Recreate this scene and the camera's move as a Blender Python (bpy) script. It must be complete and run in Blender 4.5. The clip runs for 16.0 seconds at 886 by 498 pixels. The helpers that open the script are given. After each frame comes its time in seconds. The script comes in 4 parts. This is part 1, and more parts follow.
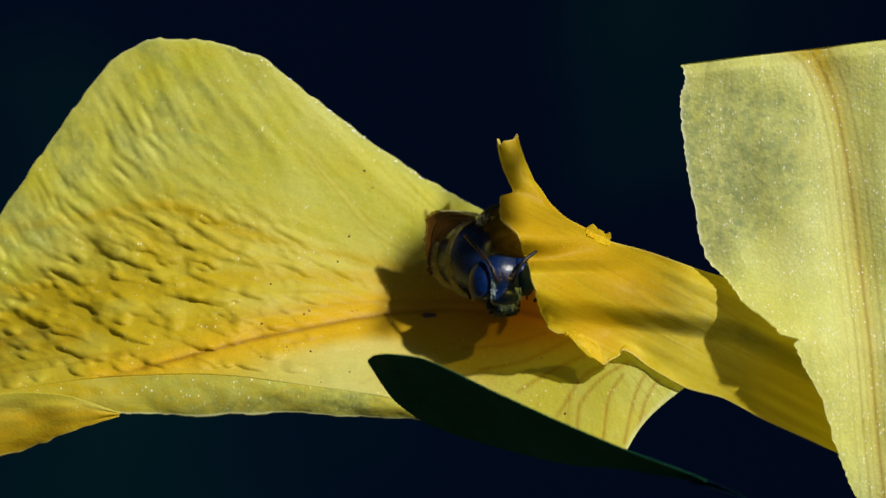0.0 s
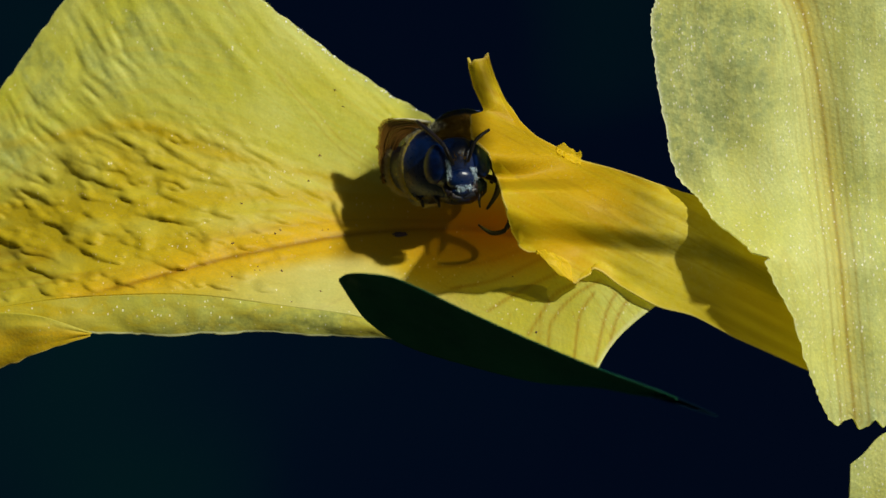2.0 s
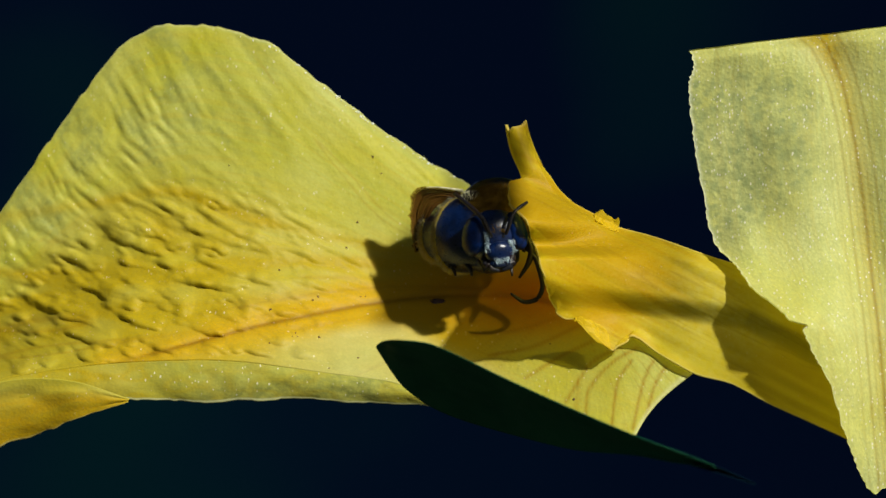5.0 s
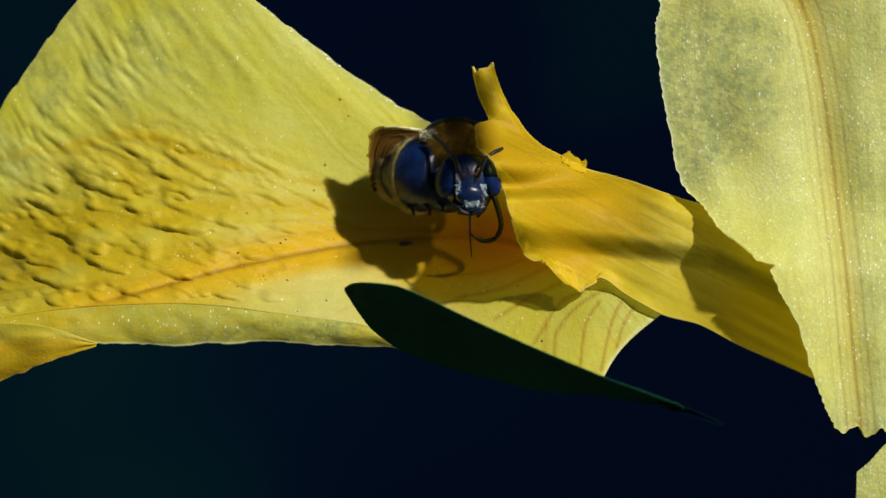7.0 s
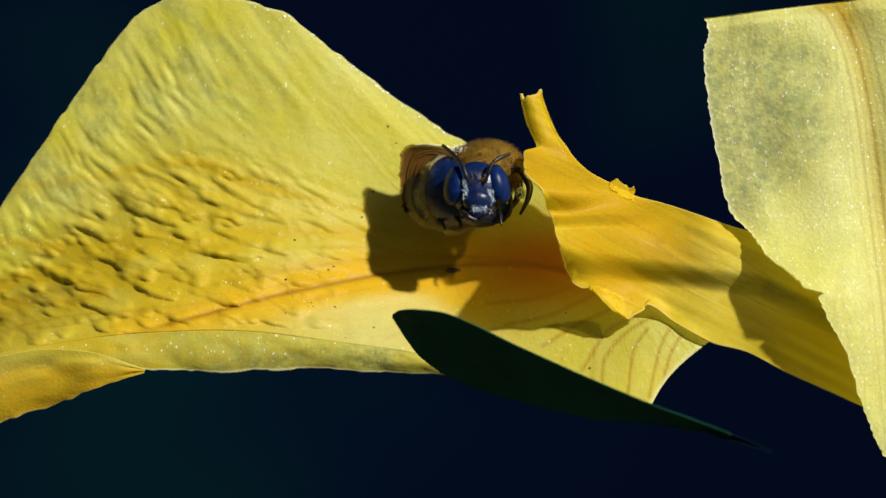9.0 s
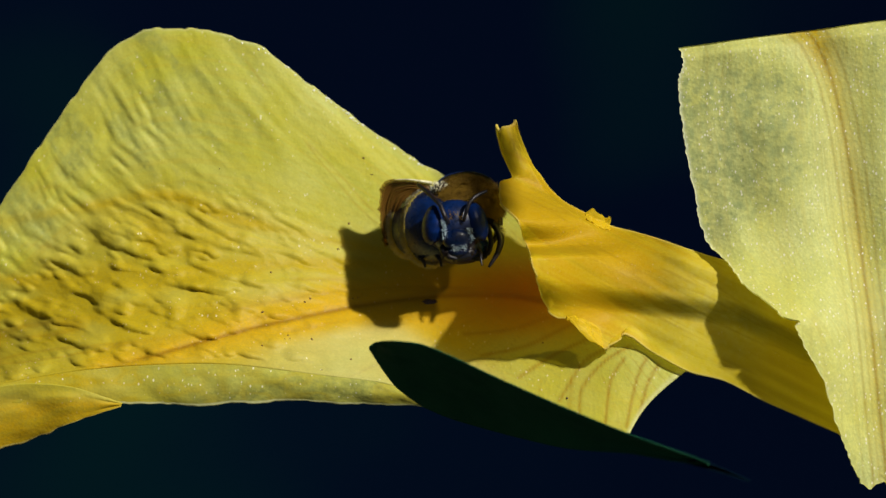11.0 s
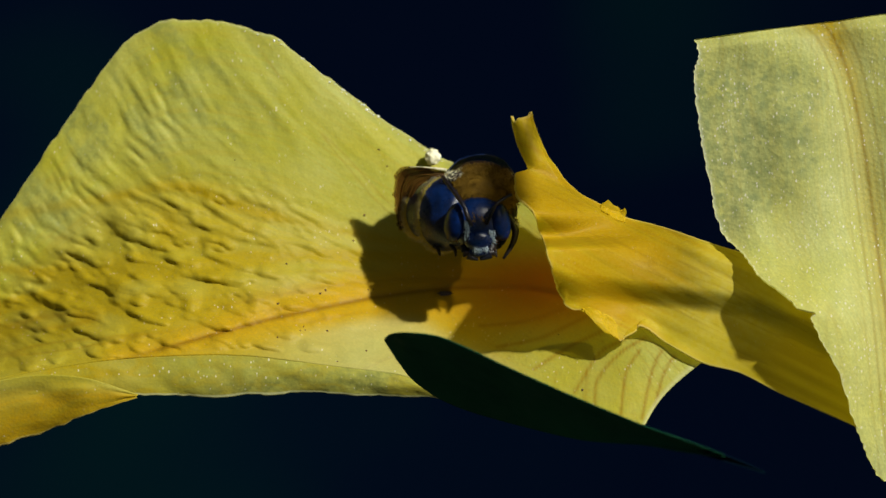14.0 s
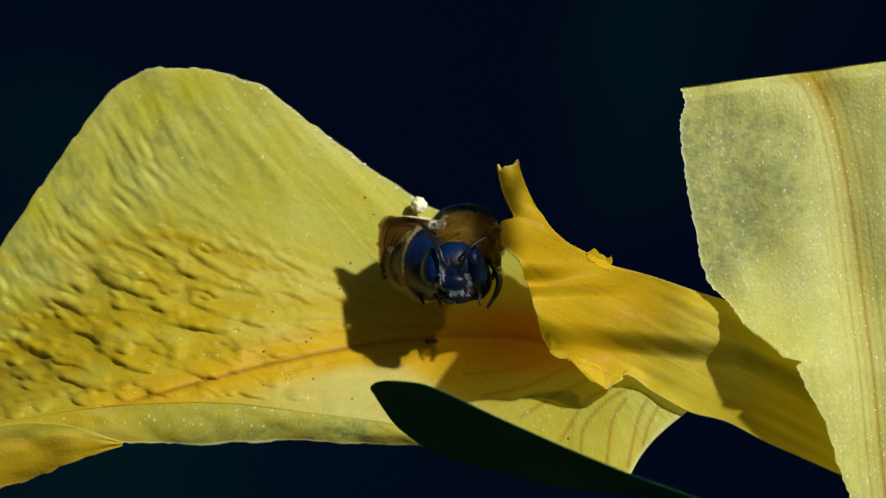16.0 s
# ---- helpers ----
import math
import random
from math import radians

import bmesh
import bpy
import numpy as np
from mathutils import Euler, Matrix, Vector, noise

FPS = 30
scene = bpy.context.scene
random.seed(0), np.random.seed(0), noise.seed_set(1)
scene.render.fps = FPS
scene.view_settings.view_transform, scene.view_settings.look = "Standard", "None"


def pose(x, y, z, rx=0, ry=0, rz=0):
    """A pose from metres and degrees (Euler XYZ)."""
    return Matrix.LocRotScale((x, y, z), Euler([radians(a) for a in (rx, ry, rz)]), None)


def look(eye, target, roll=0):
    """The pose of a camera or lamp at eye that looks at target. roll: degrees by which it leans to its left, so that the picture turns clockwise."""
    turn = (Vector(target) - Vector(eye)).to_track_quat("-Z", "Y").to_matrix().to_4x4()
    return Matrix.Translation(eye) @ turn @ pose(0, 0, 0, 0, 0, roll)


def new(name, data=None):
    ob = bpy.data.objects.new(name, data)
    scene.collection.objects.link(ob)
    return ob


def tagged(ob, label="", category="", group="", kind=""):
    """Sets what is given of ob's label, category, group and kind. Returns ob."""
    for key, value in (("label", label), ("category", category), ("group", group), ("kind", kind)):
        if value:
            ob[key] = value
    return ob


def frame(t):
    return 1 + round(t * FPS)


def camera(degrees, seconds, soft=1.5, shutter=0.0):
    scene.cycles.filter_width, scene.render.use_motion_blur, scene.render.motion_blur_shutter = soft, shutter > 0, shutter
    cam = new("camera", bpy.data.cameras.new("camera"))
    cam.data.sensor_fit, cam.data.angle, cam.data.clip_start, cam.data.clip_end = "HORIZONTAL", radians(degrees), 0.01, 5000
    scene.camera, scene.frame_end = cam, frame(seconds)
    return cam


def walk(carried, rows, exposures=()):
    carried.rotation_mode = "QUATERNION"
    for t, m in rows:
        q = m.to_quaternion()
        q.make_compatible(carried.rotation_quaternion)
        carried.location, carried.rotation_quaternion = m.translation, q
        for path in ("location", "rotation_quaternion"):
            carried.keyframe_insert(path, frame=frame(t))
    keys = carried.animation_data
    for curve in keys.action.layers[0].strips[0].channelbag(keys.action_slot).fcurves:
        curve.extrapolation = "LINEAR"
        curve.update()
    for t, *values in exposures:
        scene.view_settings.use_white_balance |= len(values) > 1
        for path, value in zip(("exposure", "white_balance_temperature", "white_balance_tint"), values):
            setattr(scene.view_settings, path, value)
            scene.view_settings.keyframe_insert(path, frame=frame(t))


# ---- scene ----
# A yellow flower seen close, a bee at its throat. Lengths of the flower and the bee are in millimetres from the
# flower's middle: x to the right, y away from the camera, z up.
MM = 0.001
HEIGHT = 0.35
DISTANCE = 0.1916

# camera: stands still in the hand and turns a little; rows of seconds, yaw, pitch, roll in degrees
cam = camera(14.0, 16.0, soft=1.5)
cam.data.dof.use_dof = True
cam.data.dof.focus_distance = 0.190
cam.data.dof.aperture_fstop = 54.0
TURNS = [
    (0.0, 0.000, 0.000, 0.00),
    (0.5, -0.177, -0.139, 0.07),
    (1.0, -0.378, -0.324, -0.07),
    (1.5, -0.411, -0.910, -0.06),
    (2.0, -0.461, -1.287, -0.15),
    (2.5, -0.462, -1.198, -0.23),
    (3.0, -0.457, -0.212, -0.18),
    (3.2, -0.427, -0.075, -0.07),
    (5.3, 0.168, -0.313, -0.05),
    (5.5, 0.150, -0.446, -0.09),
    (6.0, 0.160, -0.884, -0.13),
    (6.5, 0.091, -1.045, -0.15),
    (7.0, -0.375, -1.143, -0.32),
    (7.5, -0.708, -1.283, -0.39),
    (8.0, -0.614, -1.426, -0.47),
    (8.5, 0.100, -1.449, -0.30),
    (9.0, 0.383, -0.712, -0.25),
    (9.2, 0.450, -0.333, -0.27),
    (11.3, -0.025, -0.219, -0.72),
    (11.5, 0.061, -0.435, -0.78),
    (12.0, 0.208, -0.618, -0.82),
    (12.5, 0.118, -0.635, -0.67),
    (13.0, 0.062, -0.458, -0.78),
    (13.5, 0.148, -0.452, -0.70),
    (14.0, 0.248, -0.349, -0.67),
    (14.5, 0.403, -0.349, -0.42),
    (15.0, 0.276, -0.391, -0.35),
    (15.5, 0.283, -0.302, -0.50),
    (16.0, 0.019, 0.414, -0.59),
]
walk(cam, [(t, pose(0, -DISTANCE, HEIGHT, 90 + pitch, 0, yaw) @ pose(0, 0, 0, 0, 0, roll)) for t, yaw, pitch, roll in TURNS],
     exposures=[(0.0, 0.29, 6500, 9), (1.0, 0.08, 6500, 6), (1.6, 0.14, 6500, 5), (2.2, 0.25, 6500, 5), (3.0, 0.33, 6500, 7), (6.0, 0.31, 6500, 7), (7.3, 0.36, 6500, 10), (8.0, 0.47, 6500, 14), (9.1, 0.54, 6500, 16), (11.5, 0.23, 6500, 9), (12.5, 0.16, 6500, 8), (14.5, 0.08, 6500, 8), (16.0, 0.13, 6500, 8)])

# ---- light ----
TO_SUN = Vector((0.54, -0.66, 0.52)).normalized()
world = bpy.data.worlds.new("sky")
scene.world = world
world.use_nodes = True
sky = world.node_tree.nodes.new("ShaderNodeTexSky")
sky.sky_type = "NISHITA"
sky.sun_disc = False
sky.sun_elevation = math.asin(TO_SUN.z)
sky.sun_rotation = math.atan2(TO_SUN.x, TO_SUN.y)
world.node_tree.links.new(sky.outputs[0], world.node_tree.nodes["Background"].inputs[0])
world.node_tree.nodes["Background"].inputs[1].default_value = 0.017
sun = new("sun", bpy.data.lights.new("sun", "SUN"))
sun.data.energy, sun.data.angle, sun.data.color = 5.0, radians(2.1), (1.0, 0.97, 0.88)
sun.matrix_world = look(TO_SUN + Vector((0, 0, HEIGHT)), (0, 0, HEIGHT))


# ---- materials ----
class Nodes:
    """A short hand for a material's nodes."""

    def __init__(self, name):
        self.mat = bpy.data.materials.new(name)
        self.mat.use_nodes = True
        self.tree = self.mat.node_tree
        self.out = self.tree.nodes["Material Output"]
        self.bsdf = self.tree.nodes["Principled BSDF"]

    def add(self, kind, **values):
        node = self.tree.nodes.new(kind)
        for key, value in values.items():
            node.inputs[key.replace("_", " ")].default_value = value
        return node

    def link(self, a, b):
        self.tree.links.new(a, b)

    def noise(self, vector, scale, detail=3.0, rough=0.55):
        node = self.add("ShaderNodeTexNoise", Scale=scale, Detail=detail, Roughness=rough)
        self.link(vector, node.inputs["Vector"])
        return node.outputs["Fac"]

    def scaled(self, vector, scale):
        node = self.add("ShaderNodeMapping")
        node.inputs["Scale"].default_value = scale
        self.link(vector, node.inputs["Vector"])
        return node.outputs[0]

    def ramp(self, value, low, high, to_low=0.0, to_high=1.0):
        node = self.add("ShaderNodeMapRange")
        for i, v in enumerate((low, high, to_low, to_high)):
            node.inputs[1 + i].default_value = v
        self.link(value, node.inputs[0])
        return node.outputs[0]

    def mix(self, fac, a, b):
        node = self.tree.nodes.new("ShaderNodeMix")
        node.data_type = "RGBA"
        for socket, value in ((node.inputs[0], fac), (node.inputs[6], a), (node.inputs[7], b)):
            if isinstance(value, (float, int)):
                socket.default_value = value
            elif isinstance(value, tuple):
                socket.default_value = (*value, 1)
            else:
                self.link(value, socket)
        return node.outputs[2]

    def math(self, op, a, b):
        node = self.tree.nodes.new("ShaderNodeMath")
        node.operation = op
        for socket, value in zip(node.inputs, (a, b)):
            if isinstance(value, (float, int)):
                socket.default_value = value
            else:
                self.link(value, socket)
        return node.outputs[0]

    def attribute(self, name):
        node = self.tree.nodes.new("ShaderNodeAttribute")
        node.attribute_name = name
        return node.outputs["Fac"]

    def coords(self, which="Object"):
        return self.tree.nodes.new("ShaderNodeTexCoord").outputs[which]

    def bump(self, height, strength, distance, normal=None):
        node = self.add("ShaderNodeBump", Strength=strength, Distance=distance)
        self.link(height, node.inputs["Height"])
        if normal is not None:
            self.link(normal, node.inputs["Normal"])
        return node.outputs[0]


def petal_material(name, pale, deep, grey, orange, through_fac=0.42, rough=0.52, grain=1.0, glints=0.5, dense=0.0, clear=0.0):
    """A petal: pale and deep yellow in soft clouds, greyish thin places, orange along the midrib, fine cells, painted
    glints.
    """
    n = Nodes(name)
    at = n.coords()
    uv = n.coords("UV")
    cloud = n.ramp(n.noise(at, 260, 4), 0.35, 0.68)
    streak = n.ramp(n.noise(n.scaled(uv, (1.2, 34, 1)), 3.0, 3), 0.42, 0.72)
    colour = n.mix(cloud, pale, deep)
    colour = n.mix(n.math("MULTIPLY", streak, 0.30), colour, orange)
    colour = n.mix(n.math("MULTIPLY", n.attribute("thin"), n.ramp(n.noise(at, 2600, 4, 0.7), 0.38, 0.62, 0.25, 1.0)), colour, grey)
    colour = n.mix(n.attribute("deep"), colour, (orange[0] * 0.78, orange[1] * 0.94, 0.006))
    colour = n.mix(n.attribute("pigment"), colour, orange)
    colour = n.mix(n.attribute("vein"), colour, (orange[0] * 0.52, orange[1] * 0.42, orange[2] * 0.3))
    colour = n.mix(n.attribute("red"), colour, (0.36, 0.090, 0.002))
    colour = n.mix(n.attribute("edge"), colour, (min(0.9, pale[0] * 1.25), min(0.88, pale[1] * 1.25), max(0.30, pale[2] * 2.6)))
    grains = n.ramp(n.noise(at, 7000, 2, 0.7), 0.36, 0.64)
    colour = n.mix(n.math("MULTIPLY", grains, 0.22 * grain), colour, grey)
    # glints painted as whitish dots in the colour, smoother there too
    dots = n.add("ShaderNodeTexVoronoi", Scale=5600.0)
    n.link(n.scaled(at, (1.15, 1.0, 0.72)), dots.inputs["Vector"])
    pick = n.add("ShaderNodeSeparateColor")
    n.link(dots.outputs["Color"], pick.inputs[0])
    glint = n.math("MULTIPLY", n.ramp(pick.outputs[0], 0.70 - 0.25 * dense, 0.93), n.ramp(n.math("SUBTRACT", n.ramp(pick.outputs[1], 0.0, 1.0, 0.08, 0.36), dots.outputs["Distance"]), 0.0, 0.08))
    glint_area = n.math("MAXIMUM", n.ramp(n.noise(at, 420, 2), 0.42 - 0.2 * dense, 0.62 - 0.1 * dense), n.math("MULTIPLY", n.attribute("glint_boost"), 2.0))
    glint = n.math("MULTIPLY", n.math("MULTIPLY", glint, glints), glint_area)
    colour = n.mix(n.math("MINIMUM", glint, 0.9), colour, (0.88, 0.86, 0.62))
    n.link(colour, n.bsdf.inputs["Base Color"])
    n.link(n.ramp(glint, 0.0, 1.0, rough, 0.12), n.bsdf.inputs["Roughness"])
    n.bsdf.inputs["Specular IOR Level"].default_value = 0.16
    cells = n.add("ShaderNodeTexVoronoi", Scale=5200.0)
    n.link(at, cells.inputs["Vector"])
    fine = n.bump(n.noise(at, 2200, 3, 0.6), 0.30 * grain, 0.00005)
    normal = n.bump(cells.outputs["Distance"], 0.30 * grain, 0.00004, fine)
    n.link(normal, n.bsdf.inputs["Normal"])
    through_leaf = n.add("ShaderNodeBsdfTranslucent")
    n.link(n.mix(0.65, colour, (0.80, 0.82, 0.03)), through_leaf.inputs["Color"])
    n.link(fine, through_leaf.inputs["Normal"])
    both = n.add("ShaderNodeMixShader", Fac=through_fac)
    n.link(n.bsdf.outputs[0], both.inputs[1])
    n.link(through_leaf.outputs[0], both.inputs[2])
    if not clear:
        n.link(both.outputs[0], n.out.inputs[0])
        return n.mat
    straight = n.add("ShaderNodeBsdfTransparent", Color=(1.0, 0.86, 0.12, 1))
    tissue = n.add("ShaderNodeMixShader", Fac=clear)
    n.link(both.outputs[0], tissue.inputs[1])
    n.link(straight.outputs[0], tissue.inputs[2])
    n.link(tissue.outputs[0], n.out.inputs[0])
    return n.mat


def plain_material(name, low, high, scale, rough=0.5, bump=0.0, sheen=0.0, metal=0.0, spec=0.5):
    n = Nodes(name)
    at = n.coords()
    colour = n.mix(n.ramp(n.noise(at, scale, 4), 0.35, 0.65), low, high)
    n.link(colour, n.bsdf.inputs["Base Color"])
    n.link(n.ramp(n.noise(at, scale * 2.3, 3), 0.3, 0.7, rough * 0.8, min(1, rough * 1.25)), n.bsdf.inputs["Roughness"])
    n.bsdf.inputs["Metallic"].default_value = metal
    n.bsdf.inputs["Specular IOR Level"].default_value = spec
    n.bsdf.inputs["Sheen Weight"].default_value = sheen
    if bump:
        n.link(n.bump(n.noise(at, scale * 5, 3), bump, 0.00005), n.bsdf.inputs["Normal"])
    return n.mat


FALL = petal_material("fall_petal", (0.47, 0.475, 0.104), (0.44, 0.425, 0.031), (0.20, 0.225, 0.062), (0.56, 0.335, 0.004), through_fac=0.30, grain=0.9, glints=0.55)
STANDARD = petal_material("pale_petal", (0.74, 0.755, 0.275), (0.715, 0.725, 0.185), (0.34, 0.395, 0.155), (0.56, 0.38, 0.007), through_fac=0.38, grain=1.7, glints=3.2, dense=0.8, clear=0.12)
STYLE = petal_material("style_petal", (0.77, 0.615, 0.015), (0.72, 0.515, 0.003), (0.77, 0.67, 0.13), (0.62, 0.365, 0.002), through_fac=0.42, grain=0.5, glints=0.2, clear=0.2)
LEAF = plain_material("dark_leaf", (0.006, 0.054, 0.027), (0.011, 0.073, 0.035), 300, 0.8, 0.2, spec=0.08)
# stalk colour matched to the backdrop, shade painted in so it fades away
SHADE_STALK = plain_material("shade_painted_stalk", (0.0014, 0.0066, 0.0140), (0.0016, 0.0088, 0.0165), 300, 0.9, 0.2, spec=0.02)
STEM = plain_material("stem_green", (0.05, 0.12, 0.03), (0.08, 0.16, 0.04), 300, 0.5, 0.2)
CHITIN = plain_material("black_chitin", (0.0010, 0.0055, 0.026), (0.002, 0.0115, 0.058), 1800, 0.3, 0.3, spec=0.36)
EYE = plain_material("compound_eye", (0.0010, 0.0068, 0.036), (0.002, 0.0135, 0.078), 3000, 0.32, 0.15, spec=0.16)
FUR = plain_material("brown_fur", (0.085, 0.046, 0.004), (0.18, 0.105, 0.010), 1200, 0.8, 0.0, 0.0, spec=0.15)
GOLD_FUR = plain_material("golden_fringe", (0.27, 0.195, 0.004), (0.48, 0.36, 0.012), 1500, 0.65, 0.0, 0.3, spec=0.08)
FACE = plain_material("pale_face_hair", (0.22, 0.32, 0.40), (0.52, 0.62, 0.67), 2500, 0.6, 0.2)
LEG = plain_material("dark_leg", (0.004, 0.005, 0.010), (0.014, 0.008, 0.006), 1500, 0.4, 0.3, spec=0.3)
SPECK = plain_material("dark_speck", (0.05, 0.03, 0.008), (0.14, 0.07, 0.012), 4000, 0.7, 0.4)
FLECK = plain_material("dark_fleck", (0.03, 0.02, 0.035), (0.08, 0.03, 0.03), 3000, 0.5, 0.4)
PELLET = plain_material("cream_pollen", (0.70, 0.66, 0.40), (0.85, 0.82, 0.62), 3000, 0.7, 0.7)
VEIN = plain_material("pale_wing_vein", (0.20, 0.17, 0.07), (0.62, 0.58, 0.36), 2500, 0.6, 0.4)
SOIL = plain_material("dark_soil", (0.02, 0.018, 0.012), (0.05, 0.04, 0.025), 30, 0.9, 0.5)


def wing_material():
    n = Nodes("smoky_wing")
    at = n.coords("UV")
    streak = n.ramp(n.noise(n.scaled(at, (2, 40, 1)), 2.0, 3), 0.35, 0.7)
    n.link(n.mix(streak, (0.07, 0.032, 0.004), (0.17, 0.08, 0.012)), n.bsdf.inputs["Base Color"])
    n.bsdf.inputs["Roughness"].default_value = 0.35
    through_wing = n.add("ShaderNodeBsdfTranslucent", Color=(0.16, 0.06, 0.006, 1))
    clear = n.add("ShaderNodeBsdfTransparent", Color=(0.95, 0.88, 0.75, 1))
    one = n.add("ShaderNodeMixShader", Fac=0.35)
    n.link(n.bsdf.outputs[0], one.inputs[1])
    n.link(through_wing.outputs[0], one.inputs[2])
    two = n.add("ShaderNodeMixShader")
    apart = n.add("ShaderNodeSeparateXYZ")
    n.link(at, apart.inputs[0])
    fray = n.math("MULTIPLY", n.ramp(apart.outputs[0], 0.88, 1.0), 0.9)
    margin = n.math("MULTIPLY", n.ramp(apart.outputs[1], 0.22, 0.0), n.ramp(n.noise(n.scaled(at, (30, 4, 1)), 2.0, 2), 0.3, 0.6, 0.35, 0.95))
    n.link(n.math("MAXIMUM", margin, n.math("ADD", n.ramp(n.noise(n.scaled(at, (1.5, 60, 1)), 2.0, 2), 0.4, 0.7, 0.02, 0.3), fray)), two.inputs[0])
    n.link(one.outputs[0], two.inputs[1])
    n.link(clear.outputs[0], two.inputs[2])
    n.link(two.outputs[0], n.out.inputs[0])
    return n.mat


WING = wing_material()


def thin_leaf_material():
    """The added shading leaf, which lets a little sun through."""
    n = Nodes("thin_leaf")
    at = n.coords()
    n.link(n.mix(n.noise(at, 300, 4), (0.05, 0.12, 0.03), (0.09, 0.17, 0.04)), n.bsdf.inputs["Base Color"])
    n.bsdf.inputs["Roughness"].default_value = 0.5
    straight = n.add("ShaderNodeBsdfTransparent", Color=(1.0, 0.9, 0.55, 1))
    both = n.add("ShaderNodeMixShader", Fac=0.20)
    n.link(n.bsdf.outputs[0], both.inputs[1])
    n.link(straight.outputs[0], both.inputs[2])
    n.link(both.outputs[0], n.out.inputs[0])
    return n.mat


THIN_LEAF = thin_leaf_material()


def backdrop_material():
    """Deep garden shade and blur painted far behind: near-black navy with faint green and teal clouds."""
    n = Nodes("painted_garden_shade")
    at = n.coords()
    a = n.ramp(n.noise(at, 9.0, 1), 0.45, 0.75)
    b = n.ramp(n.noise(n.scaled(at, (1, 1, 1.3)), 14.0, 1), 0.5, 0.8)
    # the shade is in these near-black colours; the sun reaches the sheet
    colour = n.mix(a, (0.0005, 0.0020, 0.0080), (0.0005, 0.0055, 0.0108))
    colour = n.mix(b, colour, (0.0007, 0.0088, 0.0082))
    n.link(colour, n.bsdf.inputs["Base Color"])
    n.bsdf.inputs["Roughness"].default_value = 1.0
    n.bsdf.inputs["Specular IOR Level"].default_value = 0.0
    return n.mat


# ---- building ----
def part(name, bm, material, parent=None, label="", smooth=True):
    mesh = bpy.data.meshes.new(name)
    bm.to_mesh(mesh)
    bm.free()
    mesh.materials.append(material)
    if smooth:
        mesh.shade_smooth()
    ob = new(name, mesh)
    ob.parent = parent
    if label:
        tagged(ob, label)
    return ob


def spline(points, n):
    """n points along a smooth curve that passes evenly from one given point to the next."""
    p = np.array(points, float)
    p = np.vstack([2 * p[0] - p[1], p, 2 * p[-1] - p[-2]])
    u = np.linspace(0, len(points) - 1 - 1e-9, n)
    i, f = u.astype(int), (u % 1)[:, None]
    a, b, c, d = p[i], p[i + 1], p[i + 2], p[i + 3]
    k = 0.42
    m0, m1 = k * (c - a), k * (d - b)
    return (2 * f**3 - 3 * f**2 + 1) * b + (f**3 - 2 * f**2 + f) * m0 + (-2 * f**3 + 3 * f**2) * c + (f**3 - f**2) * m1


RNG = np.random.RandomState(7)
LATTICE = RNG.rand(64, 64)


def value_noise(x, y):
    """Smooth noise from 0 to 1 over arrays."""
    xi, yi = np.floor(x).astype(int), np.floor(y).astype(int)
    fx, fy = x - xi, y - yi
    fx, fy = fx * fx * (3 - 2 * fx), fy * fy * (3 - 2 * fy)
    g = lambda i, j: LATTICE[(xi + i) % 64, (yi + j) % 64]
    return (g(0, 0) * (1 - fx) + g(1, 0) * fx) * (1 - fy) + (g(0, 1) * (1 - fx) + g(1, 1) * fx) * fy


def bell(x, middle, width):
    return np.exp(-(((x - middle) / width) ** 2))


def step(x, low, high):
    f = np.clip((x - low) / (high - low), 0, 1)
    return f * f * (3 - 2 * f)


def line_distance(pos, points):
    """How far the points lie from a smooth line, seen from the front."""
    line = spline(points, 90)[:, (0, 2)]
    flat = pos[:, (0, 2)]
    best = np.full(len(flat), 1e9)
    for a, b in zip(line[:-1], line[1:]):
        ab = b - a
        f = np.clip(((flat - a) @ ab) / (ab @ ab), 0, 1)
        best = np.minimum(best, np.hypot(*(flat - a - f[:, None] * ab).T))
    return best


def sheet(name, edge_a, edge_b, ns, nt, shape, paint, material, parent, thick=0.12, label="", thin_skin=False):
    """A petal or leaf spread between two edges. shape(pos, s, t) moves the points, paint(pos, s, t) gives its pigments."""
    a, b = spline(edge_a, ns), spline(edge_b, ns)
    t = np.linspace(0, 1, nt)
    pos = (a[:, None, :] * (1 - t)[None, :, None] + b[:, None, :] * t[None, :, None]).reshape(-1, 3)
    s, t = np.repeat(np.linspace(0, 1, ns), nt), np.tile(t, ns)
    pos = shape(pos, s, t)
    i = np.arange(ns * nt).reshape(ns, nt)
    faces = np.stack([i[:-1, :-1], i[:-1, 1:], i[1:, 1:], i[1:, :-1]], -1).reshape(-1, 4)
    mesh = bpy.data.meshes.new(name)
    mesh.from_pydata((pos * MM).tolist(), [], faces.tolist())
    for key, values in paint(pos, s, t).items():
        layer = mesh.attributes.new(key, "FLOAT", "POINT")
        layer.data.foreach_set("value", np.ascontiguousarray(np.clip(values, 0, 1), dtype=np.float32))
    uv = mesh.uv_layers.new(name="UVMap")
    loops = np.zeros(len(mesh.loops), dtype=np.int32)
    mesh.loops.foreach_get("vertex_index", loops)
    uv.data.foreach_set("uv", np.stack([s, t], -1)[loops].astype(np.float32).ravel())
    mesh.materials.append(material)
    mesh.shade_smooth()
    ob = new(name, mesh)
    ob.parent = parent
    if thick:
        solid = ob.modifiers.new("thickness", "SOLIDIFY")
        solid.thickness, solid.offset, solid.use_rim_only = thick * MM, 0.0, thin_skin
    if label:
        tagged(ob, label)
    return ob, pos


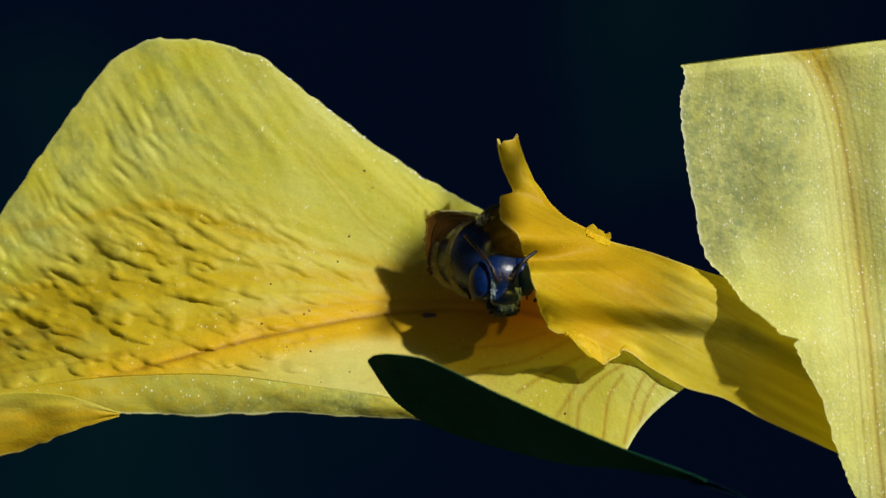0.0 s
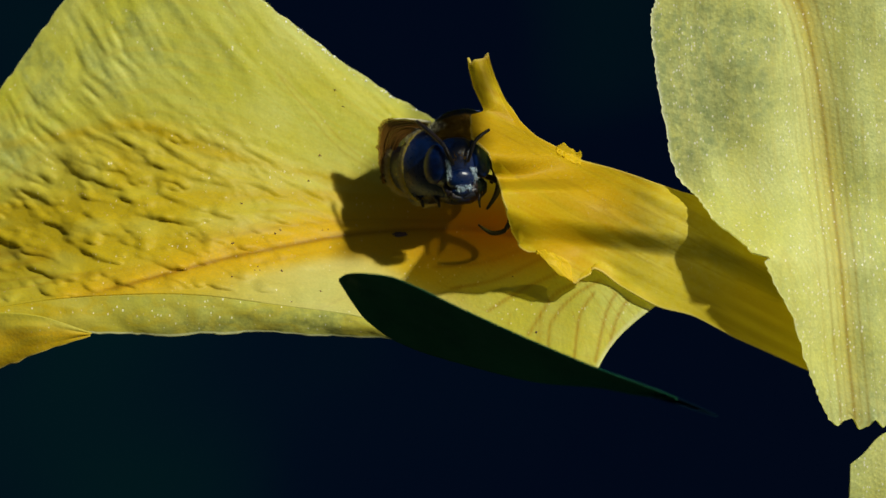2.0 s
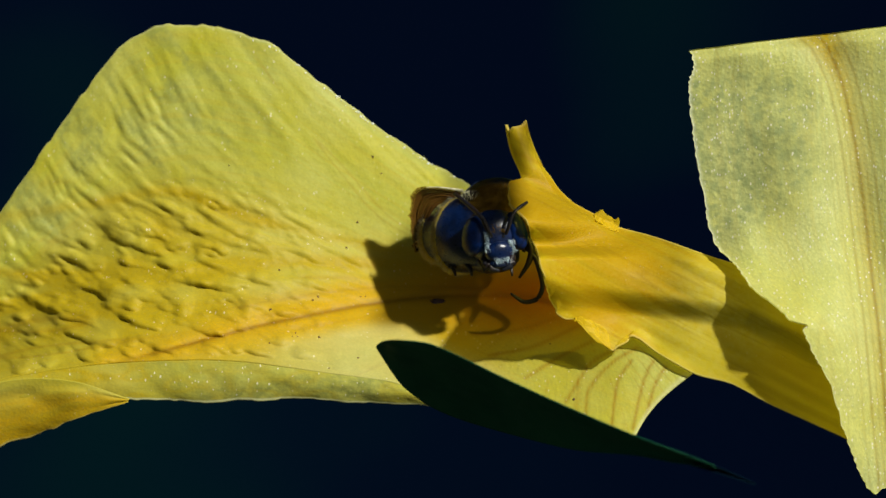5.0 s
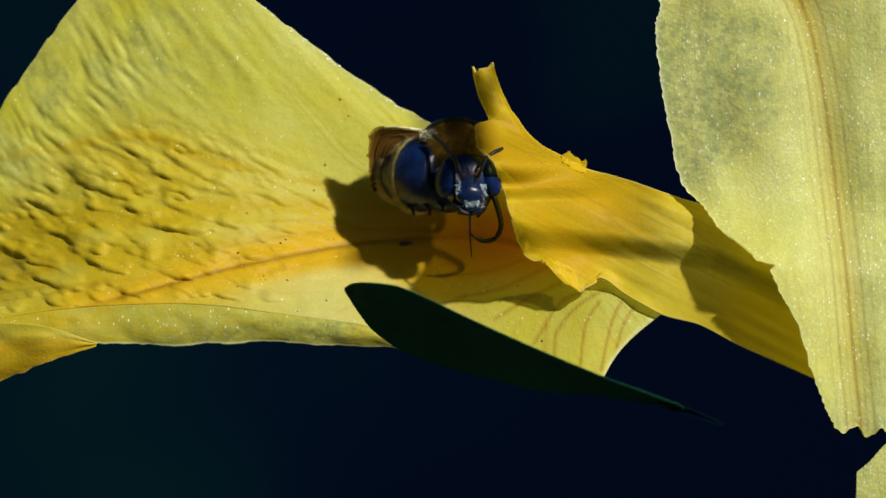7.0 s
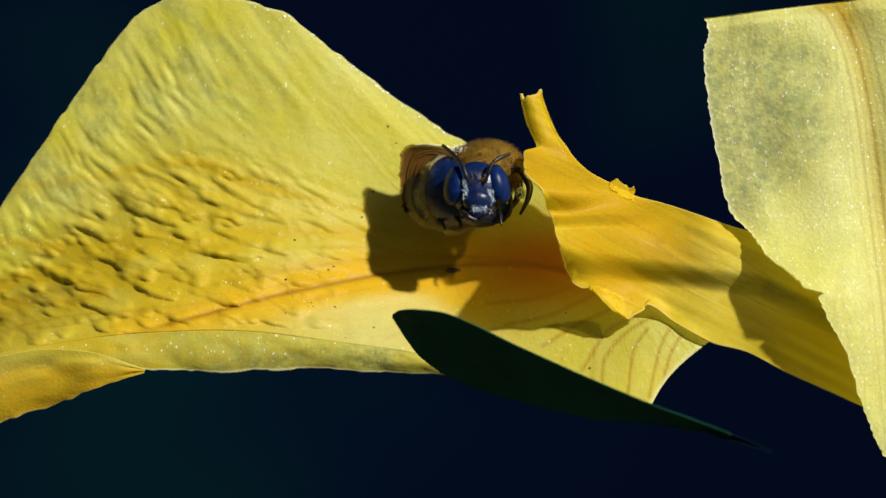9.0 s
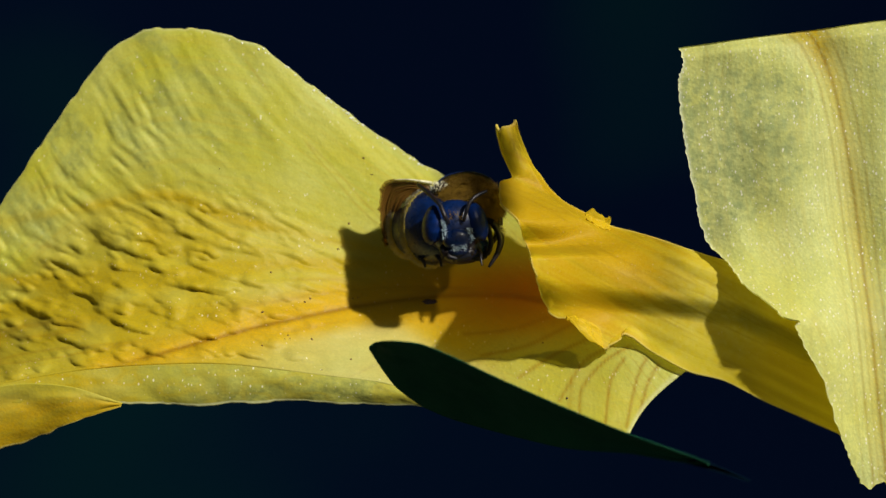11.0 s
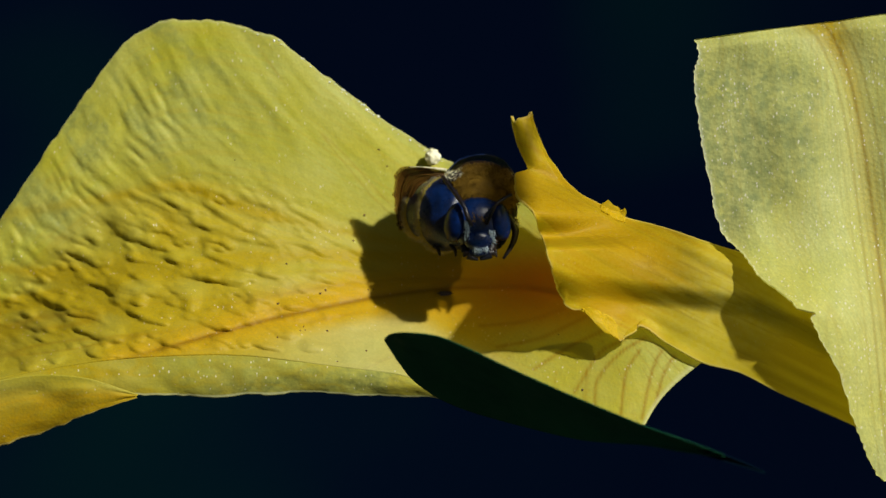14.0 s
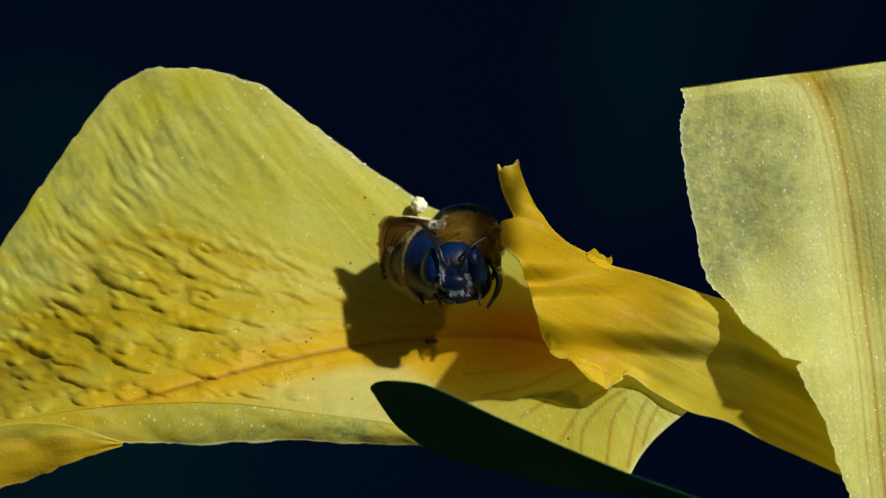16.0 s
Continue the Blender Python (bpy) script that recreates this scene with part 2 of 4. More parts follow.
def blob(radii, centre=(0, 0, 0), turn=(0, 0, 0), rough=0.0, detail=3, seed=0.0):
    """A rounded body, in mm."""
    bm = bmesh.new()
    bmesh.ops.create_icosphere(bm, subdivisions=detail, radius=1)
    m = pose(*[c * MM for c in centre], *turn)
    for v in bm.verts:
        k = 1 + rough * noise.noise(v.co * 2.3 + Vector((seed, seed, 0)))
        v.co = m @ Vector([c * r * MM * k for c, r in zip(v.co, radii)])
    return bm


def rod(points, radii, n=24, sides=9):
    """A round rod along a smooth line, in mm, with its thickness given point by point."""
    line = spline(points, n)
    r = np.interp(np.linspace(0, 1, n), np.linspace(0, 1, len(radii)), radii)
    bm, rings = bmesh.new(), []
    for i, p in enumerate(line):
        way = Vector(line[min(i + 1, n - 1)] - line[max(i - 1, 0)]).normalized()
        side = way.orthogonal().normalized()
        other = way.cross(side)
        rings.append([bm.verts.new((Vector(p) + float(r[i]) * (math.cos(k) * side + math.sin(k) * other)) * MM)
                      for k in np.linspace(0, 2 * math.pi, sides, endpoint=False)])
    for one, two in zip(rings, rings[1:]):
        for k in range(sides):
            bm.faces.new((one[k], one[(k + 1) % sides], two[(k + 1) % sides], two[k]))
    bm.faces.new(rings[0][::-1]), bm.faces.new(rings[-1])
    bmesh.ops.recalc_face_normals(bm, faces=bm.faces)
    return bm


def hairs(roots, ways, length, width, seed=1):
    """Many fine tapered hairs, in mm."""
    rng = random.Random(seed)
    bm = bmesh.new()
    for p, w in zip(roots, ways):
        w = (Vector(w).normalized() + Vector([rng.uniform(-0.45, 0.45) for _ in range(3)])).normalized()
        side = w.orthogonal().normalized() * width
        other = w.cross(side)
        long = length * rng.uniform(0.6, 1.2)
        p = Vector(p)
        base = [bm.verts.new((p + side * math.cos(k) + other * math.sin(k)) * MM) for k in (0, 2.1, 4.2)]
        tip = bm.verts.new((p + w * long + Vector((0, 0, -0.12 * long))) * MM)
        for k in range(3):
            bm.faces.new((base[k], base[(k + 1) % 3], tip))
    return bm


# ---- setting ----
bm = bmesh.new()
bmesh.ops.create_grid(bm, x_segments=60, y_segments=60, size=1.0)
for v in bm.verts:
    # fine near the flower, wide towards the horizon
    v.co.x, v.co.y = [0.6 * c + 60 * c ** 5 for c in (v.co.x, v.co.y)]
    v.co.z = 0.012 * noise.noise(v.co * 9)
ground = tagged(part("ground", bm, SOIL), "dark bare garden soil below the flower", "ground", kind="structure")

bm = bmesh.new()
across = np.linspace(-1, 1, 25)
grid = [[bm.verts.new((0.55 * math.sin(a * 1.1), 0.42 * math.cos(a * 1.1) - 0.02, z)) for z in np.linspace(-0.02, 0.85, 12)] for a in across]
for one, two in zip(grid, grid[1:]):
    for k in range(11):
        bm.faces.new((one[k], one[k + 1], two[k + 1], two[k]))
tagged(part("backdrop", bm, backdrop_material()), "backdrop painted as dark blue-green garden shade, out of focus", "backdrop", kind="structure")

# ---- the flower ----
flower = tagged(new("flower"), "large yellow flower with spreading petals on a green stem", "flower")
flower.location = (0, 0, HEIGHT)

FALL_TOP = [(-27.24, 3.00, -3.63), (-25.13, 3.20, 0.03), (-23.33, 3.40, 2.72), (-21.67, 3.60, 5.17), (-20.01, 3.80, 7.53), (-17.89, 4.00, 10.26), (-16.11, 4.00, 11.24), (-14.21, 4.00, 11.42),
            (-12.07, 4.00, 11.06), (-9.69, 4.20, 10.27), (-6.88, 4.60, 8.08), (-3.82, 5.20, 5.76), (-1.36, 5.80, 4.05), (0.96, 6.20, 2.76), (3.57, 4.80, 1.26),
            (6.84, 1.80, -1.79), (10.03, -1.00, -4.75), (12.82, -1.70, -7.23)]
FALL_FOLD = [(-26.75, -0.50, -8.65), (-24.66, -0.50, -7.90), (-22.55, -0.60, -7.45), (-20.74, -0.70, -7.14), (-18.94, -0.80, -6.90), (-17.14, -0.90, -6.75), (-15.04, -1.00, -6.66), (-12.95, -1.00, -6.63),
             (-10.86, -1.00, -6.74), (-8.77, -1.00, -7.01), (-6.68, -1.00, -7.31), (-4.60, -1.00, -7.58), (-2.81, -1.00, -7.91), (-0.72, -1.20, -9.06), (1.96, -1.80, -9.93),
             (4.91, -2.60, -10.48), (7.56, -3.00, -10.54), (9.62, -3.20, -10.47)]
THROAT = (6.78, 0.00, -2.37)
MIDRIB = [(-18.12, 0.00, -6.90), (-14.52, 0.00, -6.00), (-10.02, 0.00, -4.83), (-4.32, 0.00, -3.78), (-0.12, 0.00, -3.36), (3.48, 0.00, -3.45), (6.48, 0.00, -4.02)]
RIB_ABOVE = [(-26.52, 0.00, -4.47), (-21.72, 0.00, -3.57), (-16.02, 0.00, -4.59), (-11.52, 0.00, -3.93), (-6.72, 0.00, -3.12), (-1.92, 0.00, -2.82), (3.48, 0.00, -2.97)]
RIB_LOW = [(-26.52, 0.00, -1.77), (-20.52, 0.00, -2.37), (-14.52, 0.00, -1.92), (-9.12, 0.00, -1.53), (-4.32, 0.00, -1.56), (0.48, 0.00, -1.92)]
RIB_HIGH = [(-26.52, 0.00, 0.63), (-21.72, 0.00, 1.38), (-19.02, 0.00, 1.83), (-15.12, 0.00, 2.37), (-11.52, 0.00, 1.08), (-7.32, 0.00, 0.03), (-3.12, 0.00, -0.87), (0.48, 0.00, -1.47)]


FLOOR_VEINS = [[(6.78, 0.00, -4.86), (4.38, 0.00, -5.97), (1.98, 0.00, -6.48)], [(7.83, 0.00, -5.52), (5.88, 0.00, -6.42), (3.93, 0.00, -7.62)], [(8.88, 0.00, -5.97), (7.38, 0.00, -6.81), (6.03, 0.00, -8.82)],
               [(9.78, 0.00, -5.97), (8.43, 0.00, -6.81), (7.23, 0.00, -8.22), (7.02, 0.00, -10.02)], [(9.48, 0.00, -6.63), (8.73, 0.00, -7.83), (8.34, 0.00, -10.32)],
               [(10.62, 0.00, -6.63), (10.08, 0.00, -7.77), (9.48, 0.00, -10.17)], [(11.28, 0.00, -6.93), (10.68, 0.00, -7.92), (10.14, 0.00, -9.72)], [(5.58, 0.00, -4.47), (3.48, 0.00, -5.13), (1.08, 0.00, -5.37)]]


def fan(pos):
    """The angle and distance from the throat, seen from the front."""
    dx, dz = pos[:, 0] - THROAT[0], pos[:, 2] - THROAT[2]
    angle, far = np.arctan2(dz, -dx), np.hypot(dx, dz)
    return angle - 0.019 * far * step(angle, 0.05, 0.5), far


def fall_shape(pos, s, t):
    angle, far = fan(pos)
    x, z = pos[:, 0].copy(), pos[:, 2].copy()
    edge = step(t, 0, 0.05)
    # the wall stays upright and the floor of the channel comes forward
    pos[:, 1] += 2.2 * np.sin(np.pi * t ** 1.3) * (0.8 + 0.2 * step(s, 0.2, 0.6)) * (1 - 0.9 * step(s, 0.68, 0.86))
    # long soft furrows along the veins
    furrow = value_noise(angle * 16 + 5, far * 0.10) - 0.5
    pos[:, 1] += furrow * (0.10 + 0.10 * step(-x, 6, 14)) * edge * step(far, 6, 16)
    pos[:, 1] += (value_noise(angle * 46 + 3, far * 0.22) - 0.5) * (0.03 + 0.05 * step(-x, 5, 12)) * edge * step(far, 5, 12) * (1 - step(t, 0.45, 0.6))
    # puckered blisters between the veins of the lower half
    pucker, crease = 0, 0
    a, b, c = step(t, 0.22, 0.36), step(t, 0.40, 0.54), step(t, 0.56, 0.72)
    for turn, share in ((1.05, 1 - a), (0.72, a * (1 - b)), (0.46, b * (1 - c)), (0.26, c)):
        u, v = math.cos(turn) * x - math.sin(turn) * z, math.sin(turn) * x + math.cos(turn) * z
        swirl = 0.6 * value_noise(x * 0.4, z * 0.4 + 4)
        pucker = pucker + share * (value_noise(u * 0.86 + 9 + swirl, v * 2.1 + swirl) * 0.68 + value_noise(u * 1.8 + 3, v * 4.4 + 8) * 0.32)
        crease = crease + share * value_noise(u * 0.5 + 30, v * 3.4 + swirl)
    pucker = np.maximum(pucker, 0.28 + 0.15 * (pucker - 0.28))
    where = step(-x, -1, 12) * step(t, 0.40, 0.66) * (1 - step(t, 0.97, 1.0))
    soft = step(-x, 9, 19) * bell(t, 0.30, 0.20)
    relief = (crease - 0.5) * (0.17 * where + 0.16 * soft) - (pucker - 0.5) * ((0.54 + 0.44 * step(-x, 4, 16)) * where + 0.20 * soft)
    pos[:, 1] += 0.11 * np.tanh(relief / 0.11) * (relief > 0) + relief * (relief <= 0)
    pos[:, 1] += (value_noise(x * 3.1, z * 3.1) - 0.5) * 0.02
    # the wall hollows behind the bee
    pos[:, 1] += 0.7 * bell(x, -3.5, 4.5) * bell(z, -2, 3.2)
    # uneven rim
    pos[:, 2] += (1 - step(t, 0, 0.03)) * (value_noise(s * 90, s * 0) - 0.5) * 0.16
    pos[:, 0] -= 0.4 * np.sin(np.pi * t) * step(s, 0.9, 1.0)
    # the free end bends away
    bend = 0.0042 * np.clip(-x - 6, 0, None) ** 2 * (1 + 0.7 * step(t, 0.35, 0.6)) * (1 - step(t, 0.7, 1.0))
    grow = 1 + bend / (DISTANCE / MM + pos[:, 1])
    pos[:, 1] += bend
    pos[:, 0] *= grow
    pos[:, 2] *= grow
    # the midrib lies in a groove
    pos[:, 1] += 0.18 * bell(line_distance(pos, MIDRIB), 0, 0.25)
    return pos


def fall_paint(pos, s, t):
    angle, far = fan(pos)
    x, z = pos[:, 0], pos[:, 2]
    mid = line_distance(pos, MIDRIB)
    ribs = np.minimum(line_distance(pos, RIB_ABOVE), line_distance(pos, RIB_LOW))
    high = line_distance(pos, RIB_HIGH)
    near = step(x, -22, -2)
    pigment = 1.15 * bell(mid, 0, 0.65 + 0.8 * near) * (0.68 + 0.32 * near)
    pigment += 0.60 * step(-far, -13, -5) * step(t, 0.30, 0.55)
    floor = step(-z, 4.6, 6.4) * step(x, 0, 4)
    pigment = pigment * (1 - 0.85 * floor)
    deep = 0.8 * bell(ribs, 0, 0.32) + 0.45 * bell(high, 0, 0.3) + 0.30 * step(t, 0.35, 0.6) * step(-x, 4, 16) + 0.54 * step(t, 0.3, 0.7)
    deep = deep * (1 - 0.8 * floor) * (0.65 + 0.7 * value_noise(x * 0.7, z * 1.3))
    fine = value_noise(angle * 44 + 2, far * 0.14)
    vein = 1.0 * bell(mid, 0, 0.13) * step(x, -19, -14) + 0.35 * bell(line_distance(pos, RIB_ABOVE), 0, 0.08) * step(x, -16, -10) + 0.34 * bell(fine, 0.16, 0.05) * step(t, 0.02, 0.1)
    for points in FLOOR_VEINS:
        vein += 0.68 * bell(line_distance(pos, points), 0, 0.085)
    u, v = 0.62 * x - 0.78 * z, 0.78 * x + 0.62 * z
    blotch = value_noise(u * 0.36 + 4, v * 1.3 + 1) * 0.6 + value_noise(u * 0.9, v * 3.0) * 0.4
    thin = 0.65 * step(blotch, 0.50, 0.70) * step(-x, 6, 15) * (1 - step(t, 0.75, 0.95)) + 0.5 * (1 - step(t, 0.0, 0.06)) * step(x, -12, -3)
    # red of the throat, deepened so the colour also carries some shade
    red = 0.95 * bell(x, 4.4, 4.4) * bell(z, -3.1, 2.2)
    edge = 0.5 * (1 - step(t, 0.002, 0.008)) + 0.6 * step(s, 0.992, 0.998)
    # the floor of the channel is pale below the midrib
    edge = edge + 0.36 * step(mid, 0.7, 1.5) * step(t, 0.70, 0.80) * step(x, -13, -5) * (1 - step(x, 1, 4))
    return {"pigment": pigment, "vein": vein, "thin": thin, "red": red, "deep": deep, "edge": edge, "glint_boost": (1 - step(t, 0.004, 0.03)) * step(x, -14, -8)}


fall, FALL_POS = sheet("fall_petal", FALL_TOP, FALL_FOLD, 430, 230, fall_shape, fall_paint, FALL, flower, 0.14,
                       "broad yellow petal, puckered, orange along its midrib")

RIM_LOW = [(-26.75, -0.80, -9.01), (-23.46, -0.85, -8.80), (-20.18, -0.95, -8.74), (-17.33, -1.00, -8.68), (-14.80, -0.80, -8.81), (-13.00, -0.80, -8.90), (-10.60, -0.80, -8.75), (-8.51, -0.80, -8.69),
           (-6.71, -0.80, -8.78), (-4.01, -0.80, -8.90), (-1.17, -1.10, -9.04), (1.97, -1.40, -10.05), (5.23, -1.80, -10.59), (7.60, -2.10, -10.65)]
RIM_TOP = [(-26.75, -0.50, -8.59), (-24.36, -0.50, -7.81), (-21.65, -0.60, -7.27), (-19.24, -0.80, -6.93), (-17.14, -0.90, -6.75), (-15.04, -1.00, -6.66), (-12.95, -1.00, -6.63), (-10.86, -1.00, -6.74),
           (-8.77, -1.00, -7.01), (-6.39, -1.00, -7.34), (-2.81, -1.00, -7.91), (0.48, -1.20, -9.51), (4.94, -1.40, -10.54), (7.63, -1.20, -10.64)]


def rim_shape(pos, s, t):
    x = pos[:, 0].copy()
    pos[:, 1] += -0.22 * np.sin(np.pi * t) - 0.05 + 0.1 * t
    pos[:, 1] += (value_noise(x * 1.4, t * 3) - 0.5) * 0.14 * np.sin(np.pi * t)
    pos[:, 2] += step(t, 0.8, 1) * ((value_noise(x * 0.7 + 7, x * 0) - 0.5) * 0.12 + (value_noise(x * 3 + 2, x * 0) - 0.5) * 0.06)
    return pos


def rim_paint(pos, s, t):
    x, z = pos[:, 0], pos[:, 2]
    cloud = value_noise(x * 0.5, z * 1.8)
    return {"thin": (0.42 + 0.5 * step(cloud, 0.2, 0.7)) * (1 - step(-x, 12, 20)), "deep": 0.08 + 0.35 * bell(value_noise(x * 0.9, z * 2), 0.4, 0.15) + 0.6 * step(-x, 12, 20), "edge": 0.9 * step(t, 0.92, 0.95), "glint_boost": 0.6 + 0 * t}


sheet("rolled_rim", RIM_TOP, RIM_LOW, 300, 40, rim_shape, rim_paint, FALL, flower, 0.03, "greyish rolled-under lower rim of the petal")

FLAP_TOP = [(-27.53, -1.15, -8.70), (-25.43, -1.20, -8.05), (-22.42, -1.30, -7.55), (-19.72, -1.32, -7.75), (-17.00, -1.20, -8.66)]
FLAP_LOW = [(-27.58, 0.50, -12.88), (-25.45, 0.30, -11.88), (-23.63, 0.10, -11.06), (-22.10, 0.00, -10.66), (-19.66, -0.80, -9.65), (-17.09, -1.12, -8.77)]


def flap_shape(pos, s, t):
    x = pos[:, 0].copy()
    pos[:, 1] += (value_noise(x * 0.8, t * 4) - 0.5) * 0.25 * step(t, 0, 0.3) - 0.15 * np.sin(np.pi * t)
    pos[:, 2] += step(t, 0.9, 1) * (value_noise(x * 2, x * 0) - 0.5) * 0.14
    return pos


def flap_paint(pos, s, t):
    return {"pigment": (0.35 + 0.4 * bell(value_noise(pos[:, 0] * 0.6, t * 9), 0.5, 0.2)) * step(t, 0.0, 0.5), "deep": 0.45 + 0.5 * step(t, 0.1, 0.7), "edge": 0.5 * step(t, 0.96, 0.99)}


sheet("lower_lobe", FLAP_TOP, FLAP_LOW, 120, 50, flap_shape, flap_paint, FALL, flower, 0.04, "orange-yellow lower lobe of the petal")

# the style arm: a torn yellow tube that arches over the throat
ARM_TOP = [(3.91, -1.00, 5.79), (4.30, -1.10, 4.65), (4.77, -1.20, 3.61), (5.19, -1.20, 3.07), (5.69, -1.20, 2.36), (6.44, -1.20, 1.64), (7.33, -1.20, 1.16), (8.08, -1.20, 0.78),
           (8.82, -1.20, 0.39), (9.42, -1.20, 0.21), (10.17, -1.20, 0.03), (10.91, -1.20, -0.18), (11.81, -1.20, -0.48), (12.85, -1.20, -0.86), (13.89, -1.20, -1.22),
           (15.08, -1.20, -1.61), (16.59, -1.00, -2.36), (18.43, -0.50, -3.56), (20.28, 0.00, -4.77), (23.28, 0.00, -6.27)]
ARM_LOW = [(2.89, -1.00, 5.55), (3.19, -1.10, 4.30), (3.70, -1.20, 2.98), (3.00, -1.60, 2.68), (3.09, -2.00, 1.57), (3.88, -2.20, 0.74), (4.38, -2.50, -0.71), (4.76, -2.80, -2.10),
           (5.14, -3.00, -3.28), (5.58, -3.10, -4.22), (6.55, -3.20, -4.54), (7.40, -3.30, -5.22), (8.34, -3.30, -6.04), (9.50, -2.60, -5.36), (10.85, -2.20, -6.26),
           (12.81, -1.80, -7.34), (14.76, -1.60, -7.88), (16.86, -1.40, -8.99), (18.98, -1.00, -9.94), (22.01, -0.60, -11.33)]


ARM_FROM, ARM_TO = np.array((4.38, 0.03)), np.array((20.9, -8.4))


def arm_place(pos):
    """Along the tube's axis and across it, downwards, in mm."""
    way = (ARM_TO - ARM_FROM) / np.linalg.norm(ARM_TO - ARM_FROM)
    flat = pos[:, (0, 2)] - ARM_FROM
    return flat @ way, flat @ np.array((way[1], -way[0]))


def arm_shape(pos, s, t):
    before = pos[:, 1].copy()
    along, across = arm_place(pos)
    tube, far = step(along, 0.5, 6.0), step(along, 9, 15)
    # a broad upper face, a fold below it, then the lower lip that comes forward again
    face = -2.0 - 0.16 * (across + 3) - 0.5 * step(along, 6, 10)
    face += 0.5 * (1 - 0.9 * far) * (1 - step(t, 0.0, 0.14)) + 0.25 * bell(along, 3.0, 2.4) * bell(across, -0.9, 1.0)
    below = across - 1.3 + 0.345 * (np.clip(along, 2, 12) - 5)
    fold = (0.15 + 0.95 * tube * (1 - 0.4 * far)) * step(below, -0.75, 0.7)
    lip = -0.5 * (1 - step(along, 6.0, 9.0)) * step(below, 0.7, 2.6) * (0.6 + 0.4 * tube)
    # the mouth is given a pleat to shape its shadow: it stands forward above and below a fold that turns back towards
    # the throat
    pleat = step(-pos[:, 2], 0.6, 1.3)
    above = step(pos[:, 2], -0.45, 0.75)
    gape = (1.1 * (1 - pleat) * (1 - above) - 0.45 * above * (1 - step(pos[:, 2], 1.2, 2.2)) - 2.2 * pleat) * (1 - step(along, 0.5, 6.0)) * (1 - step(across, 1.6, 3.8))
    # and the lower edge is tucked in beyond the mouth
    lip += 0.25 * step(across, 0.8, 3.0) * step(along, 6.5, 8.0) * (1 - step(along, 13, 15))
    # its upper side curls back to the throat
    curl = 2.6 * (1 - step(across, -2.7, -0.2)) * (1 - step(along, 3.5, 8.5))
    pos[:, 1] = face + fold + lip + gape + curl
    pos[:, 1] += (value_noise(across * 2.6 + 3, along * 0.25) - 0.5) * 0.06
    pos[:, 1] += (value_noise(across * 0.7, along * 0.5) - 0.5) * 0.22
    # the stalk at the top is rolled
    pos[:, 1] -= (1 - step(s, 0.03, 0.26)) * 0.40 * np.sin(np.pi * t)
    # torn mouth
    torn = step(t, 0.90, 1.0) * step(s, 0.14, 0.2) * (1 - step(s, 0.72, 0.8))
    rag = value_noise(s * 47, s * 0 + 2) * 0.6 + value_noise(s * 130, s * 0 + 5) * 0.4 - 0.5
    pos[:, 0] += torn * rag * 0.26
    pos[:, 2] += torn * rag * -0.22
    pos[:, 1] -= torn * 0.15 * value_noise(s * 30, s * 0)
    pos[:, 2] += (1 - step(s, 0, 0.014)) * ((value_noise(t * 6, t * 0 + 4) - 0.5) * 0.25 + 0.2 * np.abs(2 * t - 1) ** 4 - 0.05)
    grow = (DISTANCE / MM + pos[:, 1]) / (DISTANCE / MM + before)
    pos[:, 0] *= grow
    pos[:, 2] *= grow
    return pos


def arm_paint(pos, s, t):
    along, across = arm_place(pos)
    streak = value_noise(across * 3.2, along * 0.22) * 0.6 + value_noise(across * 8, along * 0.4) * 0.4
    mouth = 1 - step(along, 5, 9.5)
    pigment = (0.45 + 0.55 * step(streak, 0.35, 0.7)) * mouth + 0.2 * step(streak, 0.5, 0.8)
    pigment += 0.55 * bell(across, -0.9, 1.2) * (1 - step(along, 6, 11)) - 0.4 * bell(along, 3.2, 1.4) * bell(across, 2.6, 1.0)
    # deeper orange painted in for shade on the upper lobe
    deep = 0.6 * bell(across, -1.0, 1.2) * (1 - step(along, 4.5, 10)) + 0.5 * step(pos[:, 2], 0.6, 1.4) * (1 - step(pos[:, 2], 2.2, 3.0))
    return {"pigment": pigment, "deep": deep, "thin": 0.9 * step(along, 5, 8) * (1 - step(along, 12, 15)) * (0.4 + 0.6 * bell(across, -0.6, 1.4)), "vein": 0.30 * bell(streak, 0.3, 0.05),
            "edge": 0.4 * step(t, 0.98, 0.992) + 0.35 * (1 - step(t, 0.006, 0.016)) + 0.35 * (1 - step(s, 0.002, 0.006))}


arm, ARM_POS = sheet("style_arm", ARM_TOP, ARM_LOW, 300, 110, arm_shape, arm_paint, STYLE, flower, 0.14, "deep yellow torn style tube arching over the throat", True)

FLAKE = [([(7.54, -1.90, 1.10), (8.08, -1.90, 1.22), (8.67, -2.00, 0.86), (8.88, -2.00, 0.95)], [(7.61, -1.70, 0.68), (8.09, -1.70, 0.45), (8.56, -1.70, 0.21), (8.92, -1.70, 0.15)]),
         ([(6.39, -2.60, -4.35), (6.92, -2.70, -4.41), (7.45, -2.70, -4.53), (8.05, -2.60, -4.88)], [(6.45, -2.70, -4.55), (7.03, -3.00, -5.05), (7.74, -3.00, -5.76), (8.40, -2.80, -5.97)])]


